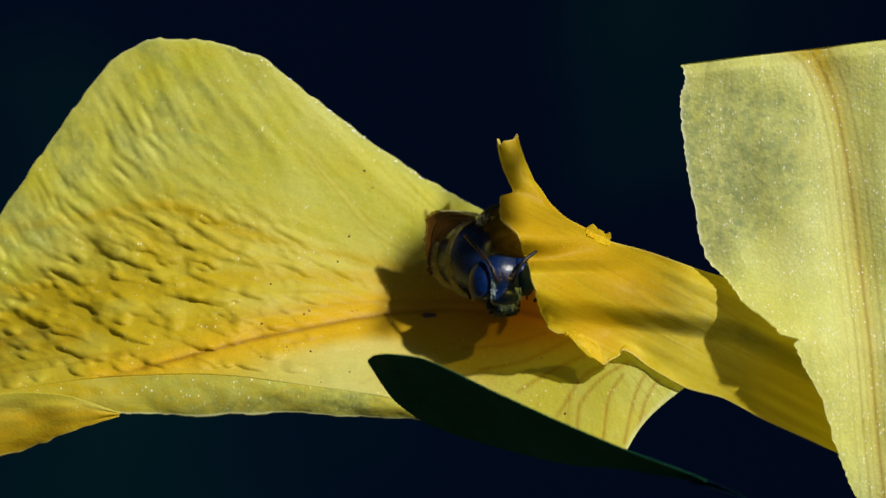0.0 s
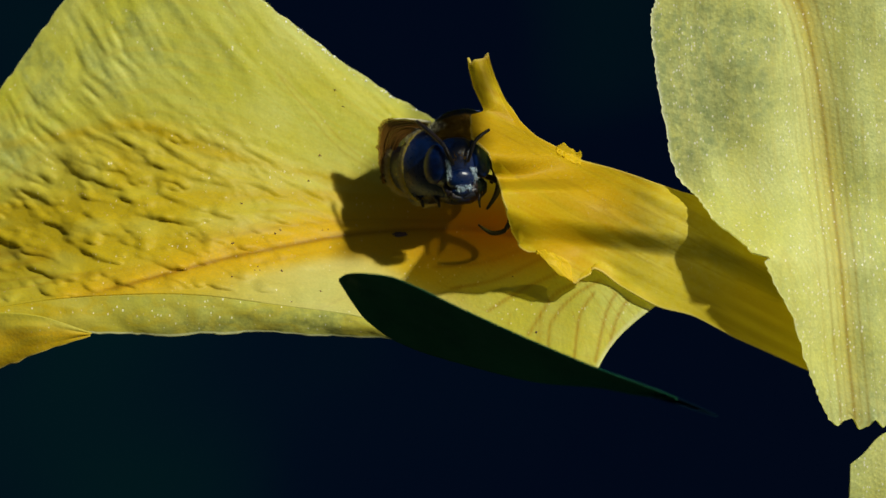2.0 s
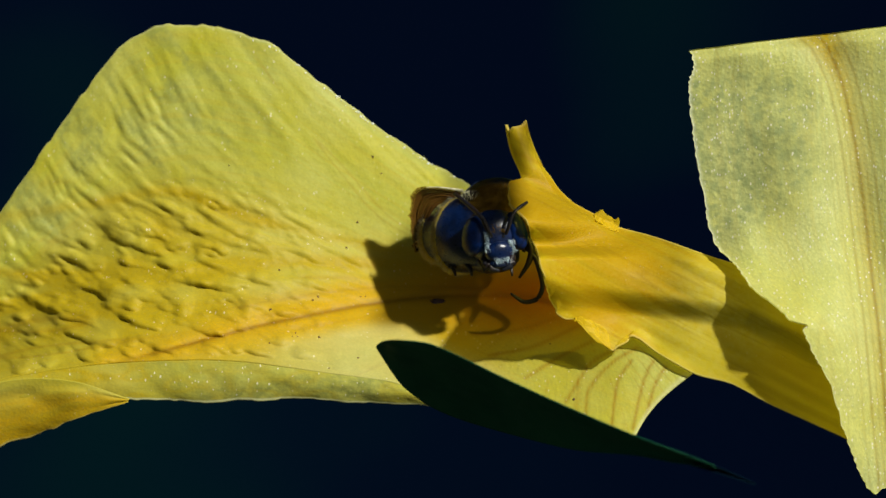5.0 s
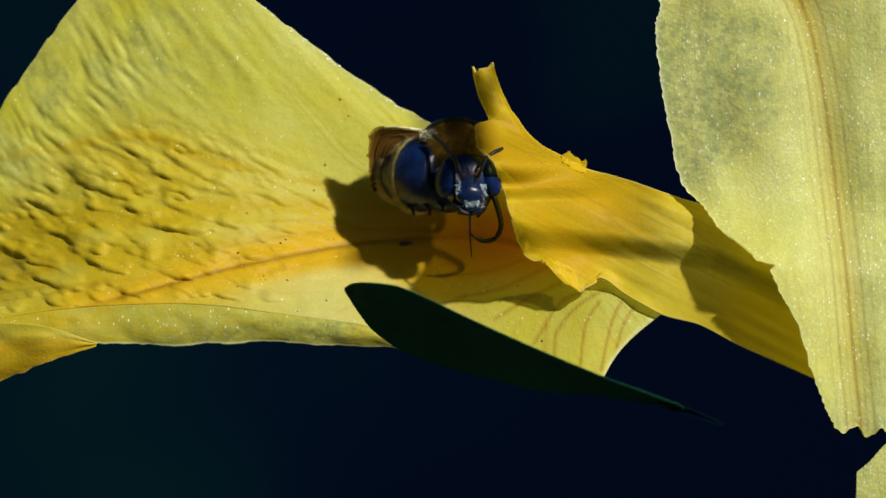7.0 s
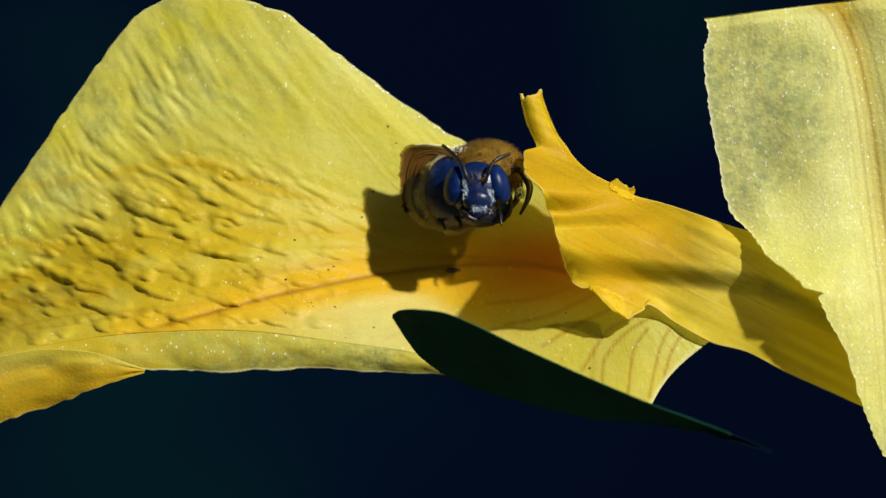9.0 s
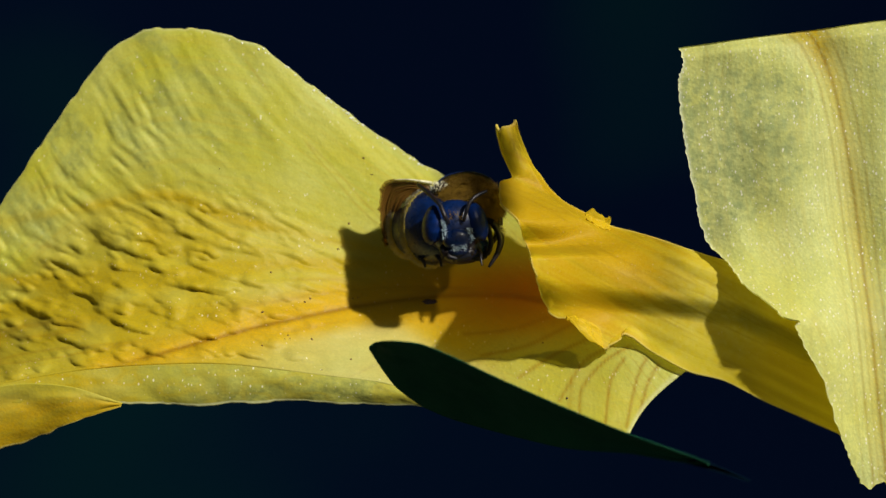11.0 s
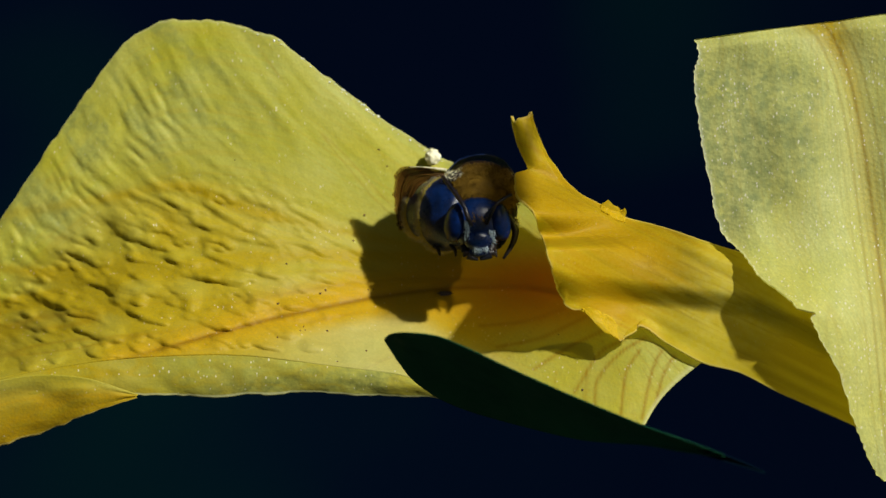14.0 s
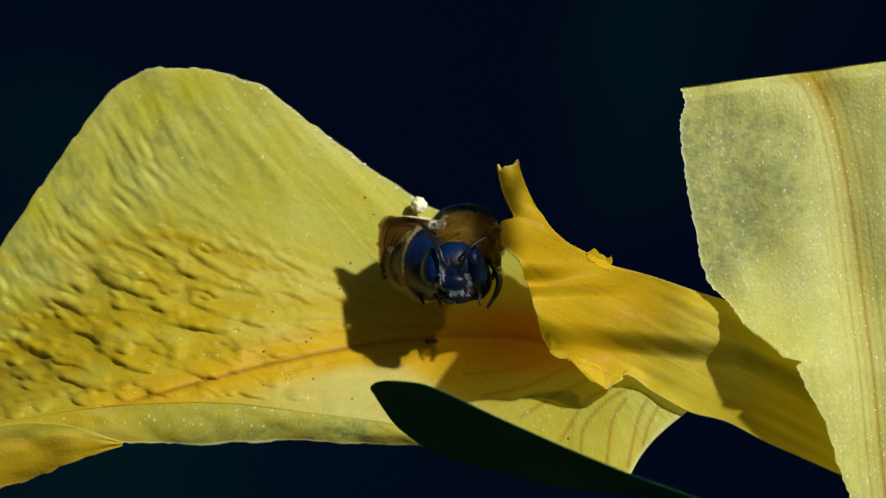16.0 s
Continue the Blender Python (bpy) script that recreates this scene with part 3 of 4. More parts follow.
def flake_shape(pos, s, t):
    near = [int(np.argmin((ARM_POS[:, 0] - x) ** 2 + (ARM_POS[:, 2] - z) ** 2)) for x, z in pos[:, (0, 2)]]
    pos[:, 1] = ARM_POS[near, 1] - 0.16
    pos[:, 1] += (value_noise(s * 3 + 2, t * 2) - 0.5) * 0.15
    pos[:, 2] += (value_noise(s * 7, t * 3) - 0.5) * 0.22
    pos[:, 0] += (value_noise(s * 6 + 5, t * 3) - 0.5) * 0.2
    return pos


for upper, lower in FLAKE:
    sheet("torn_flake", upper, lower, 40, 24, flake_shape, lambda pos, s, t: {"pigment": 0.55 + 0 * t}, STYLE, flower, 0.1, "torn yellow flake of tissue", True)

# the hanging petal
HANG_OUT = [(12.53, -2.40, 9.69), (12.68, -2.40, 8.86), (12.47, -2.40, 7.79), (12.50, -2.40, 6.55), (12.68, -2.40, 5.12), (12.95, -2.40, 3.44), (13.30, -2.40, 1.51), (13.53, -2.50, 0.27),
            (13.90, -2.70, -0.68), (14.72, -3.20, -1.50), (15.57, -4.30, -2.70), (16.85, -5.40, -3.82), (17.80, -5.80, -4.57), (18.27, -5.80, -5.35), (18.81, -5.60, -6.44),
            (19.60, -5.30, -7.91), (20.22, -5.00, -9.96), (20.96, -4.60, -11.86), (21.63, -4.40, -13.54)]
HANG_IN = [(27.01, -1.20, 11.48), (27.01, -1.20, 10.46), (27.01, -1.20, 9.27), (27.01, -1.20, 7.78), (27.01, -1.20, 6.29), (27.01, -1.20, 4.50), (27.01, -1.20, 2.71), (27.01, -1.20, 1.22),
           (27.01, -1.20, 0.03), (27.01, -1.20, -1.46), (27.01, -1.20, -2.95), (27.01, -1.20, -4.44), (27.01, -1.20, -5.63), (27.01, -1.20, -6.53), (27.01, -1.20, -7.72),
           (27.01, -1.20, -9.21), (27.01, -1.20, -11.00), (27.01, -1.20, -12.49), (27.01, -1.20, -13.92)]
HANG_RIB = [(18.63, 0.00, 11.13), (19.62, 0.00, 10.08), (20.58, 0.00, 7.83), (21.24, 0.00, 4.83), (21.69, 0.00, 1.53), (22.02, 0.00, -1.77), (22.29, 0.00, -5.37), (22.62, 0.00, -8.97), (23.04, 0.00, -13.17)]


def hang_shape(pos, s, t):
    x, z = pos[:, 0].copy(), pos[:, 2].copy()
    rib = line_distance(pos, HANG_RIB)
    pos[:, 1] += 0.7 * bell(rib, 0, 1.4) - 0.8 * np.sin(np.pi * t)
    pos[:, 1] += 0.5 * (1 - step(s, 0, 0.05)) ** 2
    pos[:, 1] += (value_noise(x * 1.6 + 0.4 * np.sin(z * 0.2), z * 0.12) - 0.5) * 0.04 * step(t, 0, 0.1)
    pos[:, 1] += (value_noise(x * 0.4 + 3, z * 0.4) - 0.5) * 0.5 * step(t, 0, 0.15)
    notch = bell(s, 0.675, 0.010) - 0.6 * bell(s, 0.648, 0.012)
    pos[:, 0] += 0.45 * notch * (1 - step(t, 0, 0.06))
    pos[:, 0] += (1 - step(t, 0, 0.04)) * (value_noise(s * 45, s * 0 + 6) * 0.5 + value_noise(s * 150, s * 0 + 16) * 0.5 - 0.5) * 0.2
    pos[:, 2] += step(s, 0.96, 1.0) * (value_noise(t * 13, t * 0 + 11) - 0.4) * 0.9
    return pos


def hang_paint(pos, s, t):
    x, z = pos[:, 0], pos[:, 2]
    rib = line_distance(pos, HANG_RIB)
    side = np.abs(rib - 0.75)
    stripe = value_noise(x * 1.9 + 0.6 * np.sin(z * 0.15), z * 0.08)
    mottle = value_noise(x * 2.1 + z * 0.9, z * 2.1 - x * 0.9) * 0.45 + value_noise(x * 4.7 - z * 3.1, z * 4.7 + x * 3.1) * 0.55
    thin = 1.25 * (1 - step(x, 17.0, 20.5)) * step(z, -1.6 + 0.5 * (x - 13), 0.2 + 0.5 * (x - 13)) * (1 - step(z, 7.0, 10.0)) * step(mottle, 0.1, 0.65) * (0.8 + 0.4 * value_noise(x * 0.7, z * 0.45))
    thin += 0.45 * step(x, 22, 23) + 0.2 * step(value_noise(x * 2.0 + z * 1.1, z * 2.0 - x * 1.1), 0.45, 0.7)
    thin += 0.5 * (1 - step(z, -13.5, -11))
    pigment = (0.38 + 0.6 * step(z, 5, 11)) * bell(rib, 0, 0.55 + 0.5 * step(z, 8, 11)) + 0.10 * step(stripe, 0.5, 0.7)
    vein = 0.75 * bell(rib, 0, 0.10) + 0.45 * bell(side, 0, 0.08) + 0.30 * bell(np.abs(rib - 0.38), 0, 0.05) + 0.22 * bell(np.abs(rib - 1.25), 0, 0.06) + 0.15 * bell(stripe, 0.25, 0.05)
    return {"thin": thin, "pigment": pigment, "vein": vein, "edge": 0.45 * (1 - step(t, 0.004, 0.014))}


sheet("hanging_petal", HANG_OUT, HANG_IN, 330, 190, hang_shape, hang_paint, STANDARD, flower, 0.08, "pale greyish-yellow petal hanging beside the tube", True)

SMALL_TOP = [(22.83, -3.00, -15.59), (23.51, -3.00, -15.03), (24.33, -3.00, -14.14), (25.28, -3.00, -13.70), (26.75, -3.00, -13.55)]
SMALL_LOW = [(22.74, -2.50, -18.92), (23.57, -2.50, -19.22), (24.40, -2.50, -19.51), (25.34, -2.50, -19.81), (26.83, -2.50, -20.10)]
sheet("lower_petal", SMALL_TOP, SMALL_LOW, 60, 60, flap_shape,
      lambda pos, s, t: {"thin": 0.6 * (1 - step(s, 0.1, 0.5)), "pigment": 0.1 * s}, STANDARD, flower, 0.12, "pale yellow petal below the hanging one", True)

part("stem", rod([(30.66, 5.00, 0.34), (30.97, 5.00, -5.51), (31.58, 5.00, -14.13), (34, 6, -60), (40, 10, -180), (44, 12, -352)], [2.6, 2.8, 2.4, 2.2, 2.4, 2.8], 40, 14), STEM, flower, "green flower stem")

# ---- the dark leaf before the flower ----
LEAF_TOP = [(-3.82, -8.00, -5.63), (-3.44, -8.30, -5.40), (-2.67, -10.10, -5.29), (-1.11, -10.50, -5.47), (0.59, -10.90, -6.17), (2.43, -11.30, -7.06), (5.79, -12.10, -8.57), (9.11, -13.10, -9.95), (11.02, -13.80, -10.63), (12.92, -14.50, -11.34)]
LEAF_LOW = [(-3.85, -6.60, -5.79), (-3.61, -5.80, -6.23), (-3.16, -5.00, -6.98), (-2.46, -4.20, -7.92), (-1.14, -4.20, -8.89), (0.56, -4.60, -9.60), (3.45, -6.50, -10.35), (6.26, -9.00, -10.89), (9.18, -11.80, -11.01), (11.06, -13.20, -11.28), (12.93, -14.40, -11.43)]
leaf = tagged(new("leaf"), "narrow dark green leaf with a rounded tip, in shade", "leaf")
leaf.location = (0, 0, HEIGHT)


def leaf_shape(pos, s, t):
    pos[:, 1] += 0.5 * np.sin(np.pi * t) * step(s, 0, 0.2)
    return pos


sheet("blade", LEAF_TOP, LEAF_LOW, 160, 40, leaf_shape, lambda pos, s, t: {}, LEAF, leaf, 0.04)
TAIL_TOP = [(12.30, -14.25, -11.12), (13.20, -14.05, -11.47), (14.10, -13.90, -11.86), (15.00, -13.70, -12.28)]
TAIL_LOW = [(11.80, -13.60, -11.38), (12.90, -13.80, -11.68), (13.95, -13.80, -12.00), (14.95, -13.68, -12.34)]
sheet("stalk", TAIL_TOP, TAIL_LOW, 80, 20, leaf_shape, lambda pos, s, t: {}, SHADE_STALK, leaf, 0.04, "channelled stalk of the leaf, coloured dark to fade into shade")

# ---- an unseen second leaf, added between flower and sun to shade the bee ----
shade_leaf = tagged(new("leaf"), "narrow green leaf swaying above the flower, unseen, added to shade the bee", "leaf")
sheet("blade", [(-39.98, 0.03, 368.67), (-38.37, 0.03, 370.51), (-37.34, 0.03, 372.12), (-37.05, 0.03, 373.88), (-35.70, 0.03, 375.60), (-33.60, 0.03, 377.00), (-31.40, 0.03, 382.38), (-29.14, 0.03, 390.29)], [(-39.57, 0.03, 368.17), (-37.49, 0.03, 369.63), (-36.02, 0.03, 370.81), (-35.06, 0.03, 372.71), (-34.20, 0.03, 374.60), (-33.20, 0.03, 376.60), (-31.05, 0.03, 382.20), (-28.70, 0.03, 389.85)],
      120, 30, leaf_shape, lambda pos, s, t: {}, THIN_LEAF, shade_leaf, 0.3)
part("stalk", rod([(-28.70, 0.03, 389.41), (-23.57, 0.03, 392.92), (-8, 0, 372), (2, 0, 330), (3, 0, 200), (0, 0, -2)], [0.4, 0.8, 1.0, 1.2, 1.6, 2.2], 50, 10), STEM, shade_leaf)

# ---- specks on the petal ----
SPECKS = [(-7.14, 0.00, -3.33), (-7.44, 0.00, -3.48), (-9.69, 0.00, -3.96), (-8.31, 0.00, -5.28), (-8.19, 0.00, -5.40), (-5.01, 0.00, -6.57), (-9.30, 0.00, -1.89), (-4.92, 0.00, -3.36), (-4.65, 0.00, -3.36), (-9.69, 0.00, -5.73),
          (-7.08, 0.00, -5.49), (-8.52, 0.00, -5.43), (-12.06, 0.00, 3.78), (-5.67, 0.00, -0.72), (-5.16, 0.00, 0.69), (-4.32, 0.00, 4.23), (-3.87, 0.00, 3.33), (5.28, 0.00, -5.82), (6.48, 0.00, -8.67), (-6.51, 0.00, -7.08)]
rng = random.Random(5)
speck_mesh = None
for k, (x, y, z) in enumerate(SPECKS):
    i = int(np.argmin((FALL_POS[:, 0] - x) ** 2 + (FALL_POS[:, 2] - z) ** 2))
    if speck_mesh is None:
        speck_mesh = part("pollen_speck", blob((0.11, 0.07, 0.09), rough=0.5, detail=2), SPECK, fall)
        ob = speck_mesh
    else:
        ob = new("pollen_speck", speck_mesh.data)
        ob.parent = fall
    ob.location = Vector(FALL_POS[i]) * MM + Vector((0, -0.07 * MM, 0))
    size = rng.uniform(0.4, 0.85)
    ob.scale = (size, size, size)
    ob.rotation_euler = (rng.uniform(0, 3), rng.uniform(0, 3), rng.uniform(0, 3))

# glossy pale beads, added to stand for glints along the petal's upper rim
BEAD = plain_material("pale_glint_bead", (0.62, 0.64, 0.50), (0.80, 0.82, 0.72), 3000, 0.08, spec=0.9)
rng = random.Random(17)
rim_line = spline(FALL_TOP, 900)
bead = None
for k in range(46):
    x = rng.triangular(-12.5, 0.6, -4.2)
    i = int(np.argmin((FALL_POS[:, 0] - x) ** 2 + (FALL_POS[:, 2] - np.interp(x, rim_line[:, 0], rim_line[:, 2]) + rng.uniform(0.0, 0.22)) ** 2))
    if bead is None:
        bead = part("glint_bead", blob((0.075, 0.06, 0.06), rough=0.3, detail=2), BEAD, fall)
        ob = bead
    else:
        ob = new("glint_bead", bead.data)
        ob.parent = fall
    ob.location = Vector(FALL_POS[i]) * MM + Vector((0, -0.07 * MM, 0.02 * MM))
    size = rng.uniform(0.35, 1.0) ** 1.5 * 1.15
    ob.scale = (size, size, size)

# a dark bruise-like fleck in the throat
i = int(np.argmin((FALL_POS[:, 0] + 0.66) ** 2 + (FALL_POS[:, 2] + 3.68) ** 2))
fleck = part("fleck", blob((0.48, 0.06, 0.17), turn=(0, 8, 0), rough=0.7, detail=3, seed=3.0), FLECK, fall, "dark bluish fleck in the throat")
fleck.location = Vector(FALL_POS[i]) * MM + Vector((0, -0.08 * MM, 0))

# ---- the bee: its own middle is the middle of its face ----
bee = tagged(new("bee"), "dark bee with brown furry back and smoky wings", "bee")


def on_ball(radii, centre, count, seed, keep):
    """Roots and ways of hairs over a rounded body."""
    rng = random.Random(seed)
    roots, ways = [], []
    while len(roots) < count:
        w = Vector([rng.gauss(0, 1) for _ in range(3)]).normalized()
        if keep(w):
            roots.append([c + r * a for c, r, a in zip(centre, radii, w)])
            ways.append([a / r for a, r in zip(w, radii)])
    return roots, ways


thorax = part("thorax", blob((1.95, 1.8, 1.45), (0.25, 2.7, 1.2), rough=0.05), FUR, bee, "brown furry back")
part("fur", hairs(*on_ball((1.93, 1.78, 1.43), (0.25, 2.7, 1.2), 4500, 2, lambda w: w.y < 0.4), 0.36, 0.013), FUR, thorax)


part("breast", blob((1.5, 1.2, 0.95), (-0.1, 2.0, -0.95), rough=0.12), CHITIN, bee, "dark underside of the body")


def turned(profile, axis_from, axis_to, sides=40):
    """A body of revolution between two points, in mm; profile: rows of how far along (0 to 1) and the radius."""
    a, b = Vector(axis_from), Vector(axis_to)
    turn = (b - a).to_track_quat("Z", "Y").to_matrix()
    bm, rings = bmesh.new(), []
    for f, r in profile:
        rings.append([bm.verts.new((a + (b - a) * f + turn @ Vector((r * math.cos(k), r * math.sin(k), 0))) * MM)
                      for k in np.linspace(0, 2 * math.pi, sides, endpoint=False)])
    for one, two in zip(rings, rings[1:]):
        for k in range(sides):
            bm.faces.new((one[k], one[(k + 1) % sides], two[(k + 1) % sides], two[k]))
    bm.faces.new(rings[0][::-1]), bm.faces.new(rings[-1])
    bmesh.ops.recalc_face_normals(bm, faces=bm.faces)
    return bm


# the abdomen swings aside behind the head: overlapping dark plates, each with a golden hem of hair
TAIL_FROM, TAIL_TO = (-0.1, 1.5, 0.15), (-3.3, 5.0, -0.25)
abdomen = part("abdomen", turned([(0, 0.7), (0.12, 1.45), (0.35, 1.85), (0.6, 1.8), (0.8, 1.35), (0.95, 0.7), (1, 0.2)], TAIL_FROM, TAIL_TO), CHITIN, bee, "blue-black abdomen with golden bands")
tail_turn = (Vector(TAIL_TO) - Vector(TAIL_FROM)).to_track_quat("Z", "Y").to_matrix()
for k, (f0, f1, r0, r1) in enumerate(((0.04, 0.50, 1.3, 2.0), (0.52, 0.84, 1.88, 1.50))):
    plate = part("plate", turned([(f0, r0), (f0 + 0.06, (r0 + r1) / 2 + 0.06), (f1 - 0.04, r1 + 0.04), (f1 - 0.01, r1)], TAIL_FROM, TAIL_TO), CHITIN, abdomen)
    rng = random.Random(60 + k)
    roots, ways = [], []
    for _ in range(2600):
        turn_by, f = rng.uniform(0, 2 * math.pi), f1 - rng.uniform(0.0, 0.05)
        out = tail_turn @ Vector((math.cos(turn_by), math.sin(turn_by), 0))
        root = Vector(TAIL_FROM).lerp(Vector(TAIL_TO), f) + out * (r1 + 0.01)
        roots.append(tuple(root)), ways.append(tuple(out * 0.5 + tail_turn @ Vector((0, 0, 0.9))))
    part("hair_band", hairs(roots, ways, 0.34, 0.02, 80 + k), GOLD_FUR, abdomen, "golden band of hair")

head = part("head", blob((1.6, 1.1, 1.42), (0, 0.25, 0), rough=0.04), CHITIN, bee, "blue-black head")
part("eye", blob((0.56, 0.82, 1.08), (-1.16, -0.05, 0.2), (0, 14, 14)), EYE, head, "large dark compound eye")
part("eye", blob((0.56, 0.82, 1.08), (1.16, -0.05, 0.2), (0, -14, -14)), EYE, head, "large dark compound eye")
part("face_plate", blob((0.78, 0.42, 0.62), (0, -0.78, -0.62), (18, 0, 0), 0.05), CHITIN, head)
part("upper_lip", blob((0.55, 0.3, 0.28), (0, -0.78, -1.22), (25, 0, 0), 0.05), CHITIN, head)
part("mandible", rod([(-0.75, -0.35, -1.0), (-0.6, -0.75, -1.4), (-0.05, -0.85, -1.62)], [0.22, 0.24, 0.08], 12), LEG, head)
part("mandible", rod([(0.75, -0.35, -1.0), (0.6, -0.75, -1.4), (0.05, -0.85, -1.62)], [0.22, 0.24, 0.08], 12), LEG, head)


def face_hair(seed, centre, spread, count):
    rng = random.Random(seed)
    roots = [[c + rng.uniform(-a, a) for c, a in zip(centre, spread)] for _ in range(count)]
    return hairs(roots, [(0.1, -1, -0.35)] * count, 0.26, 0.022, seed)


part("face_hair", face_hair(11, (-0.66, -0.88, 0.05), (0.12, 0.05, 0.55), 110), FACE, head, "tuft of pale hair beside the eye")
part("face_hair", face_hair(12, (0.68, -0.86, -0.35), (0.15, 0.05, 0.35), 90), FACE, head, "tuft of pale hair beside the eye")
part("face_hair", face_hair(13, (0.05, -1.02, -0.95), (0.40, 0.05, 0.16), 90), FACE, head, "tuft of pale hair above the mouth")
part("face_hair", face_hair(14, (0.0, -0.9, 0.75), (0.35, 0.05, 0.25), 25), FUR, head, "tuft of brown hair on the brow")
part("antenna", rod([(-0.40, -0.95, 0.30), (-0.60, -1.05, 0.80), (-0.80, -0.7, 1.35), (-1.25, 0.3, 1.85), (-1.7, 1.4, 2.25)], [0.10, 0.12, 0.12, 0.12, 0.10], 24), LEG, head, "bent black antenna")
part("antenna", rod([(0.40, -0.95, 0.35), (0.58, -1.1, 0.9), (0.85, -1.0, 1.4), (1.25, -0.8, 1.65), (1.75, -0.5, 1.8)], [0.09, 0.10, 0.10, 0.10, 0.08], 24), LEG, head, "bent black antenna")


tongue = part("tongue", rod([(0, 0, 0.1), (0, 0, -1.3), (0.08, 0, -2.5)], [0.075, 0.05, 0.03], 16, 7), LEG, head, "thin dark reddish tongue")


def leg(points, radii, label):
    return part("leg", rod(points, radii, 26, 10), LEG, bee, label)


leg([(-1.8, 2.4, -0.8), (-2.3, 2.0, -1.4), (-2.1, 1.8, -1.7), (-2.0, 1.7, -2.0)], [0.16, 0.15, 0.10, 0.06], "dark hind leg under the body")
leg([(-1.2, 1.8, -0.8), (-1.4, 1.4, -1.3), (-1.2, 1.2, -1.6), (-1.15, 1.1, -1.9)], [0.16, 0.15, 0.10, 0.06], "dark middle leg under the body")
leg([(-0.6, 1.3, -0.7), (-0.7, 1.0, -1.1), (-0.5, 0.8, -1.4), (-0.5, 0.7, -1.6)], [0.15, 0.14, 0.09, 0.05], "short dark front leg")
shoulder = part("shoulder", blob((0.46, 0.4, 0.26), (-1.2, 2.3, 2.2), (0, -25, 0), 0.3), LEG, bee, "dark wing shoulder")
part("shoulder_hair", hairs(*on_ball((0.45, 0.4, 0.25), (-1.2, 2.3, 2.2), 160, 31, lambda w: w.y < 0.3), 0.22, 0.018), PELLET, shoulder, "pale yellowish hair")
reaching_leg = leg([(1.4, 1.4, 0.2), (2.0, 0.9, 0.0), (2.4, 0.6, -0.8), (2.25, 0.4, -1.5), (1.75, 0.3, -2.3)], [0.16, 0.17, 0.2, 0.15, 0.07], "dark middle leg reaching sideways")
bracing_leg = leg([(1.2, 1.4, -0.2), (2.1, 0.7, -0.6), (2.6, 0.4, -2.2), (2.3, 0.4, -3.0), (1.6, 0.4, -3.15), (0.9, 0.4, -2.7)], [0.15, 0.16, 0.14, 0.13, 0.12, 0.06], "dark front leg hooked towards the throat")
leg([(0.7, 1.2, -0.8), (0.95, 0.9, -1.2), (0.95, 0.6, -1.5), (1.0, 0.5, -1.8)], [0.13, 0.11, 0.07, 0.05], "short reddish front leg")
leg([(1.3, 2.6, 0.8), (1.9, 2.5, 0.5), (1.9, 2.3, -0.2), (1.6, 2.2, -0.8)], [0.2, 0.22, 0.2, 0.1], "dark hind leg")


def wing_shape(pos, s, t):
    pos[:, 1] += 0.5 * np.sin(np.pi * t) * s + (value_noise(t * 22, s * 2) - 0.5) * 0.14
    reach = step(s, 0.85, 1.0) * (value_noise(t * 40, t * 0 + 3) - 0.5)
    pos[:, 0] -= 0.25 * reach + 0.22 * (1 - step(t, 0, 0.3)) * step(s, 0.3, 0.5) * (value_noise(s * 34, s * 0 + 8) - 0.3)
    return pos


sheet("fore_wing", [(-1.7, 3.2, 2.30), (-2.9, 3.0, 2.55), (-4.0, 3.2, 2.50), (-4.45, 3.4, 1.4), (-4.4, 3.5, 0.2), (-4.15, 3.6, -1.1)],
      [(-1.8, 3.0, 1.7), (-2.6, 3.2, 1.75), (-3.2, 3.3, 1.30), (-3.5, 3.4, 0.6), (-3.6, 3.5, -0.1), (-3.75, 3.6, -1.0)],
      60, 40, wing_shape, lambda pos, s, t: {}, WING, bee, 0.03, "smoky brown fore wing")
sheet("hind_wing", [(-1.4, 3.9, 1.5), (-2.3, 4.2, 1.0), (-3.2, 4.6, 0.2), (-3.9, 4.8, -0.6)], [(-1.5, 3.9, 0.8), (-2.0, 4.2, 0.1), (-2.7, 4.6, -0.8), (-3.3, 4.8, -1.6)],
      40, 40, wing_shape, lambda pos, s, t: {}, WING, bee, 0.03, "smoky brown hind wing")
sheet("fore_wing", [(-1.7, 4.3, 1.9), (-0.9, 4.7, 2.55), (0.3, 4.8, 2.8), (1.4, 4.8, 2.5), (2.0, 4.4, 1.8)], [(-1.4, 7.2, 1.1), (-0.7, 7.5, 1.7), (0.3, 7.6, 1.9), (1.2, 7.5, 1.6), (1.7, 7.2, 1.0)],
      50, 30, lambda pos, s, t: pos, lambda pos, s, t: {}, CHITIN, bee, 0.06, "dark glossy wing folded over the back")
part("wing_vein", rod([(-1.6, 3.1, 2.35), (-2.3, 2.95, 2.5), (-3.0, 2.95, 2.58), (-3.6, 3.05, 2.55)], [0.10, 0.06, 0.035, 0.015], 20, 7), VEIN, bee, "pale front vein of the wing")

joint = part("knee", blob((0.20, 0.18, 0.26), (2.0, 1.0, -0.05), rough=0.3, detail=2), LEG, bee, "dark knee dusted with pollen")
part("knee_hair", hairs(*on_ball((0.20, 0.18, 0.26), (2.0, 1.0, -0.05), 150, 41, lambda w: w.y < 0.5), 0.16, 0.02), PELLET, joint, "pale pollen-dusted hair")

# ---- the pellet on the petal's rim ----
pellet = tagged(part("pollen_pellet", blob((0.42, 0.38, 0.44), rough=0.22, detail=4), PELLET), "round cream pollen pellet at the petal's rim", "pollen")

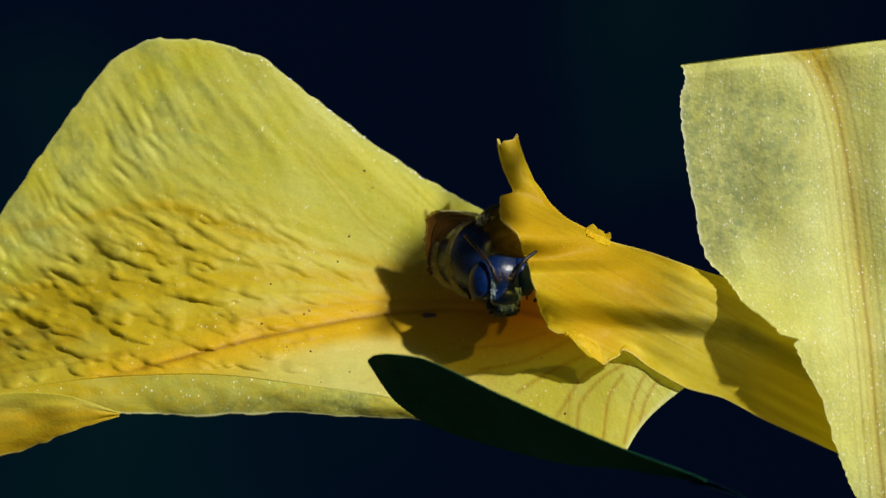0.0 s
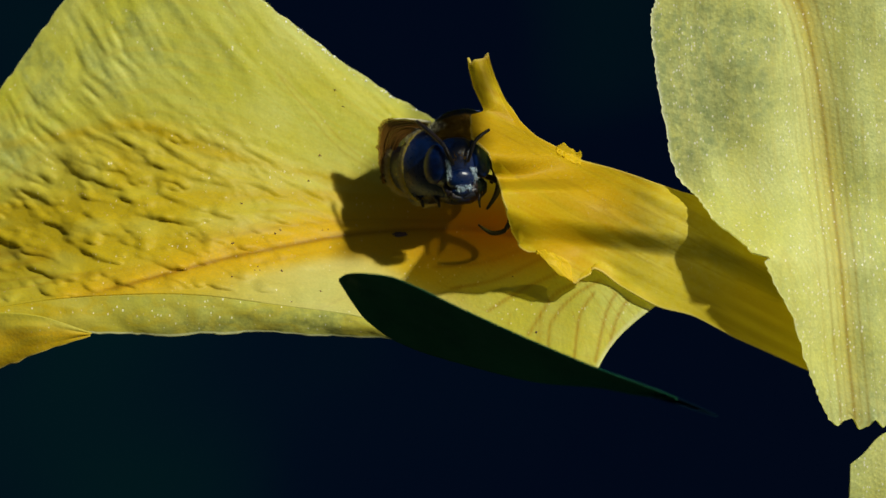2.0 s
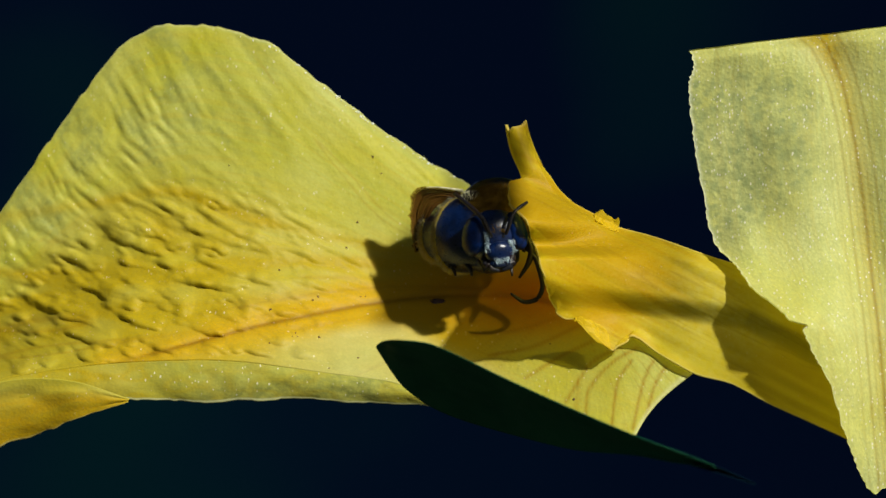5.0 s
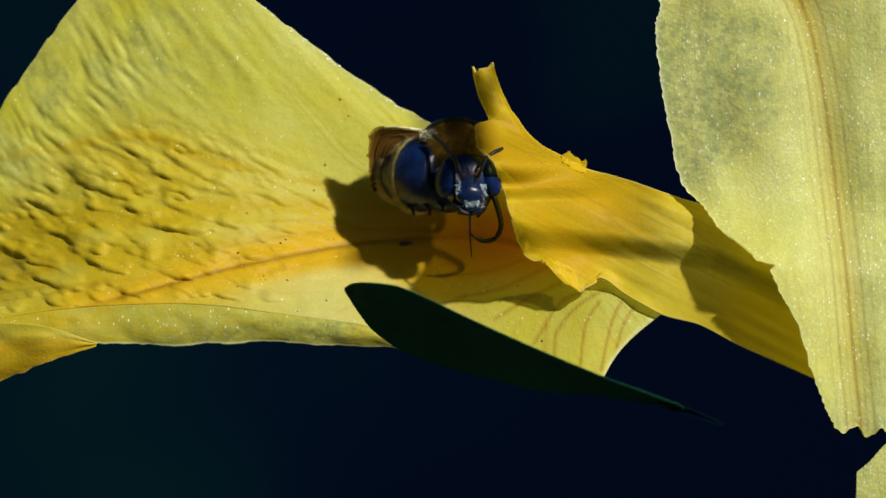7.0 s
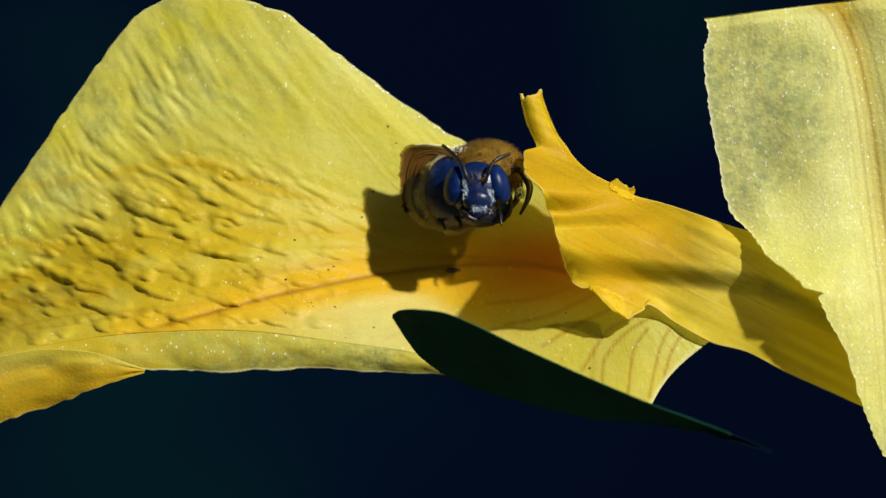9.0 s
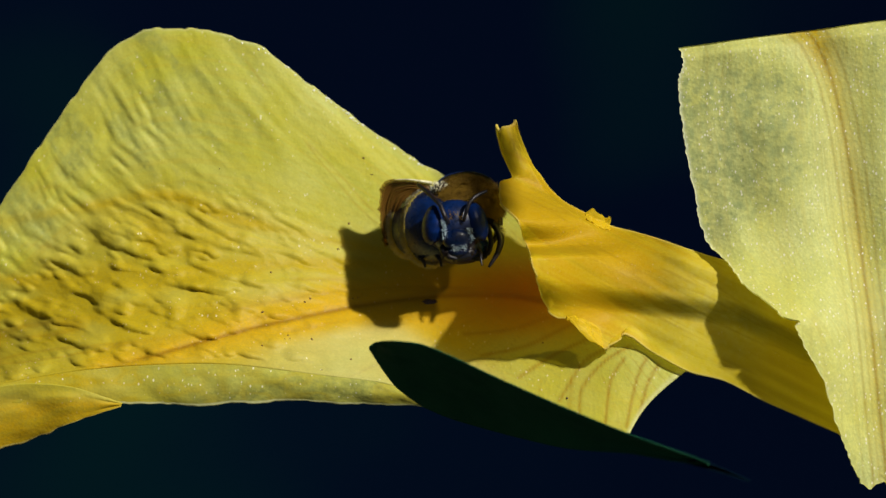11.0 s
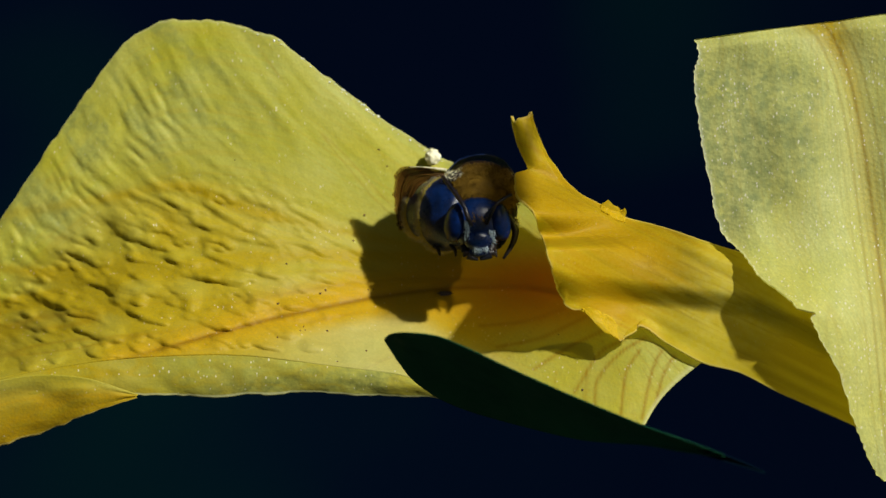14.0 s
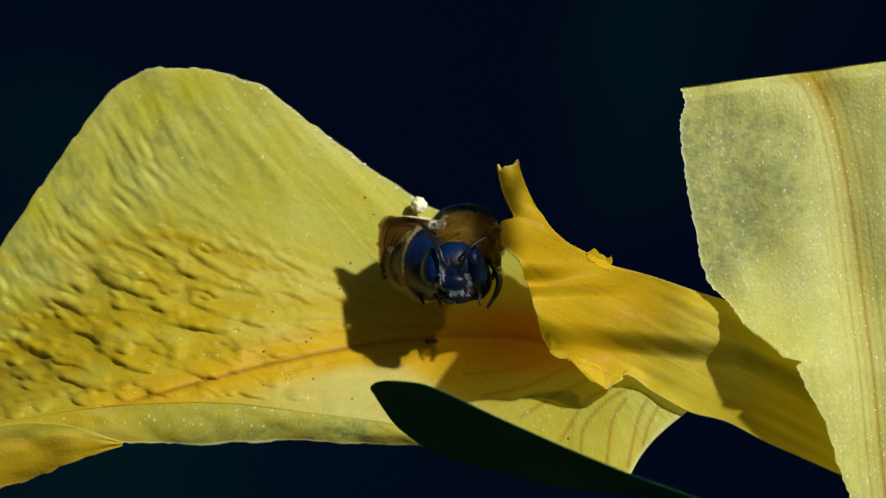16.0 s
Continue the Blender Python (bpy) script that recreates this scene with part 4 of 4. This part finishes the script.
# seconds; body: right, down, nod, turn; face against the body: right, down, nod, turn, roll
BEE_AT = [
    (0.0, 88, 55, 10, 0, -13, 24, 12, 12, -2),
    (0.5, 74, 47, 10, 0, -20, 3, 7, 4, -1),
    (1.0, 58, 35, 10, 0, -8, 5, 6, 11, -4),
    (1.5, 58, 33, 10, 0, -26, -20, 1, 12, 2),
    (2.0, 56, 35, 10, 0, -8, -20, 4, 12, -5),
    (2.5, 54, 35, 10, 0, -14, -13, 6, 8, -6),
    (3.0, 50, 35, 10, 0, -1, -8, 6, 12, -5),
    (5.5, 44, 39, 10, 0, 4, -14, 4, 13, -5),
    (6.0, 38, 41, 10, 0, 18, -10, 9, 16, -4),
    (6.5, 36, 45, 10, 0, 31, 29, 17, 16, -3),
    (7.0, 30, 33, 10, 0, 29, -5, 1, 6, 0),
    (7.5, 22, 35, 10, 0, 16, 8, -1, 2, 0),
    (8.0, 4, -4, 0, 0, -16, -17, 4, 2, -3),
    (8.5, -2, 0, 0, 0, -19, 0, 16, 4, -6),
    (9.0, 0, 0, 0, 0, -10, -6, 3, 2, -1),
    (9.2, -4, 2, 0, 0, -25, 0, 4, 3, -2),
    (11.3, 8, 18, 7, 0, -11, -12, -1, 5, -4),
    (11.5, 6, 18, 7, 0, -10, 1, 2, 6, -6),
    (12.0, 4, 12, 7, 0, -17, -13, 2, 2, -2),
    (12.5, 2, 16, 7, 0, -12, -6, 4, 3, -4),
    (13.0, 2, 16, 7, 0, -9, -4, 4, 5, -2),
    (13.5, 2, 23, 14, 0, -4, -2, 0, 3, 0),
    (14.0, 6, 21, 14, 0, 0, -3, 5, 5, 0),
    (14.5, 10, 25, 14, 0, 9, 19, 8, 7, -1),
    (15.0, -2, 27, 14, 0, -14, -13, 0, 3, -2),
    (15.5, -2, 23, 14, 0, -6, -13, -1, 3, -3),
    (16.0, 2, 23, 14, 0, -13, -13, 2, 1, -1),
]
UNIT = 0.03 * MM
REST = Vector((0.83, -1.50, 0.63)) * MM + Vector((0, 0, HEIGHT))


def motions():
    walk(bee, [(t, pose(REST.x + x * UNIT, REST.y, REST.z - z * UNIT, nod, 0, turn)) for t, x, z, nod, turn, *_ in BEE_AT])
    walk(head, [(t, pose(x * UNIT, 0, -z * UNIT, nod, roll, turn)) for t, _, _, _, _, x, z, nod, turn, roll in BEE_AT])
    folded, drawn = pose(0, -0.3 * MM, -1.2 * MM, 84, 0, 0), pose(0, -0.75 * MM, -1.45 * MM)
    walk(tongue, [(0.0, folded), (2.6, folded), (2.9, drawn), (3.2, drawn), (3.6, folded), (6.7, folded), (6.9, drawn), (7.1, drawn), (7.3, folded), (16.0, folded)])
    sway = [(0.0, -0.05), (0.5, -0.03), (1.0, 0.0), (1.6, 0.05), (3.2, 0.0), (5.4, 0.05), (7.4, 0.0), (7.9, -2.5), (9.2, -2.5), (9.5, -2.5), (10.3, 0.0), (13.0, 0.05), (16.0, 0.0)]
    walk(shade_leaf, [(t, pose(60 * MM, -27 * MM, HEIGHT - 350 * MM, turn, 0, 0)) for t, turn in sway])
    tucked, reached = pose(-0.4 * MM, 0.2 * MM, 0.4 * MM), pose(0, 0, 0)
    raised = pose(0, 0.2 * MM, 0.9 * MM, 0, -6, 0)
    walk(reaching_leg, [(0.0, tucked), (7.6, tucked), (7.9, raised), (9.2, raised), (10.0, tucked), (11.5, tucked), (11.8, reached), (12.1, raised), (12.3, reached),
                        (12.5, pose(0, 0, 0.7 * MM)), (12.8, tucked), (16.0, tucked)])
    braced, drawn_in = pose(0, 0, 0), pose(-1.1 * MM, 1.0 * MM, 1.6 * MM)
    walk(bracing_leg, [(0.0, drawn_in), (0.4, braced), (7.1, braced), (7.4, pose(0, 0, 0.1 * MM, 0, -12, 0)), (7.5, pose(0, 0, 0.2 * MM, 0, -25, 0)), (7.65, pose(-0.3 * MM, 0, 0.6 * MM, 0, -12, 0)), (7.85, drawn_in), (16.0, drawn_in)])
    hidden, out = Vector((-0.19, 8.60, 2.85)) * MM, Vector((-1.35, 4.80, 3.81)) * MM
    on = [(0.0, hidden), (13.4, hidden), (13.6, out + Vector((0.0002, 0, 0))), (14.1, out), (16.0, out)]
    walk(pellet, [(t, pose(p.x, p.y, p.z + HEIGHT)) for t, p in on])


motions()
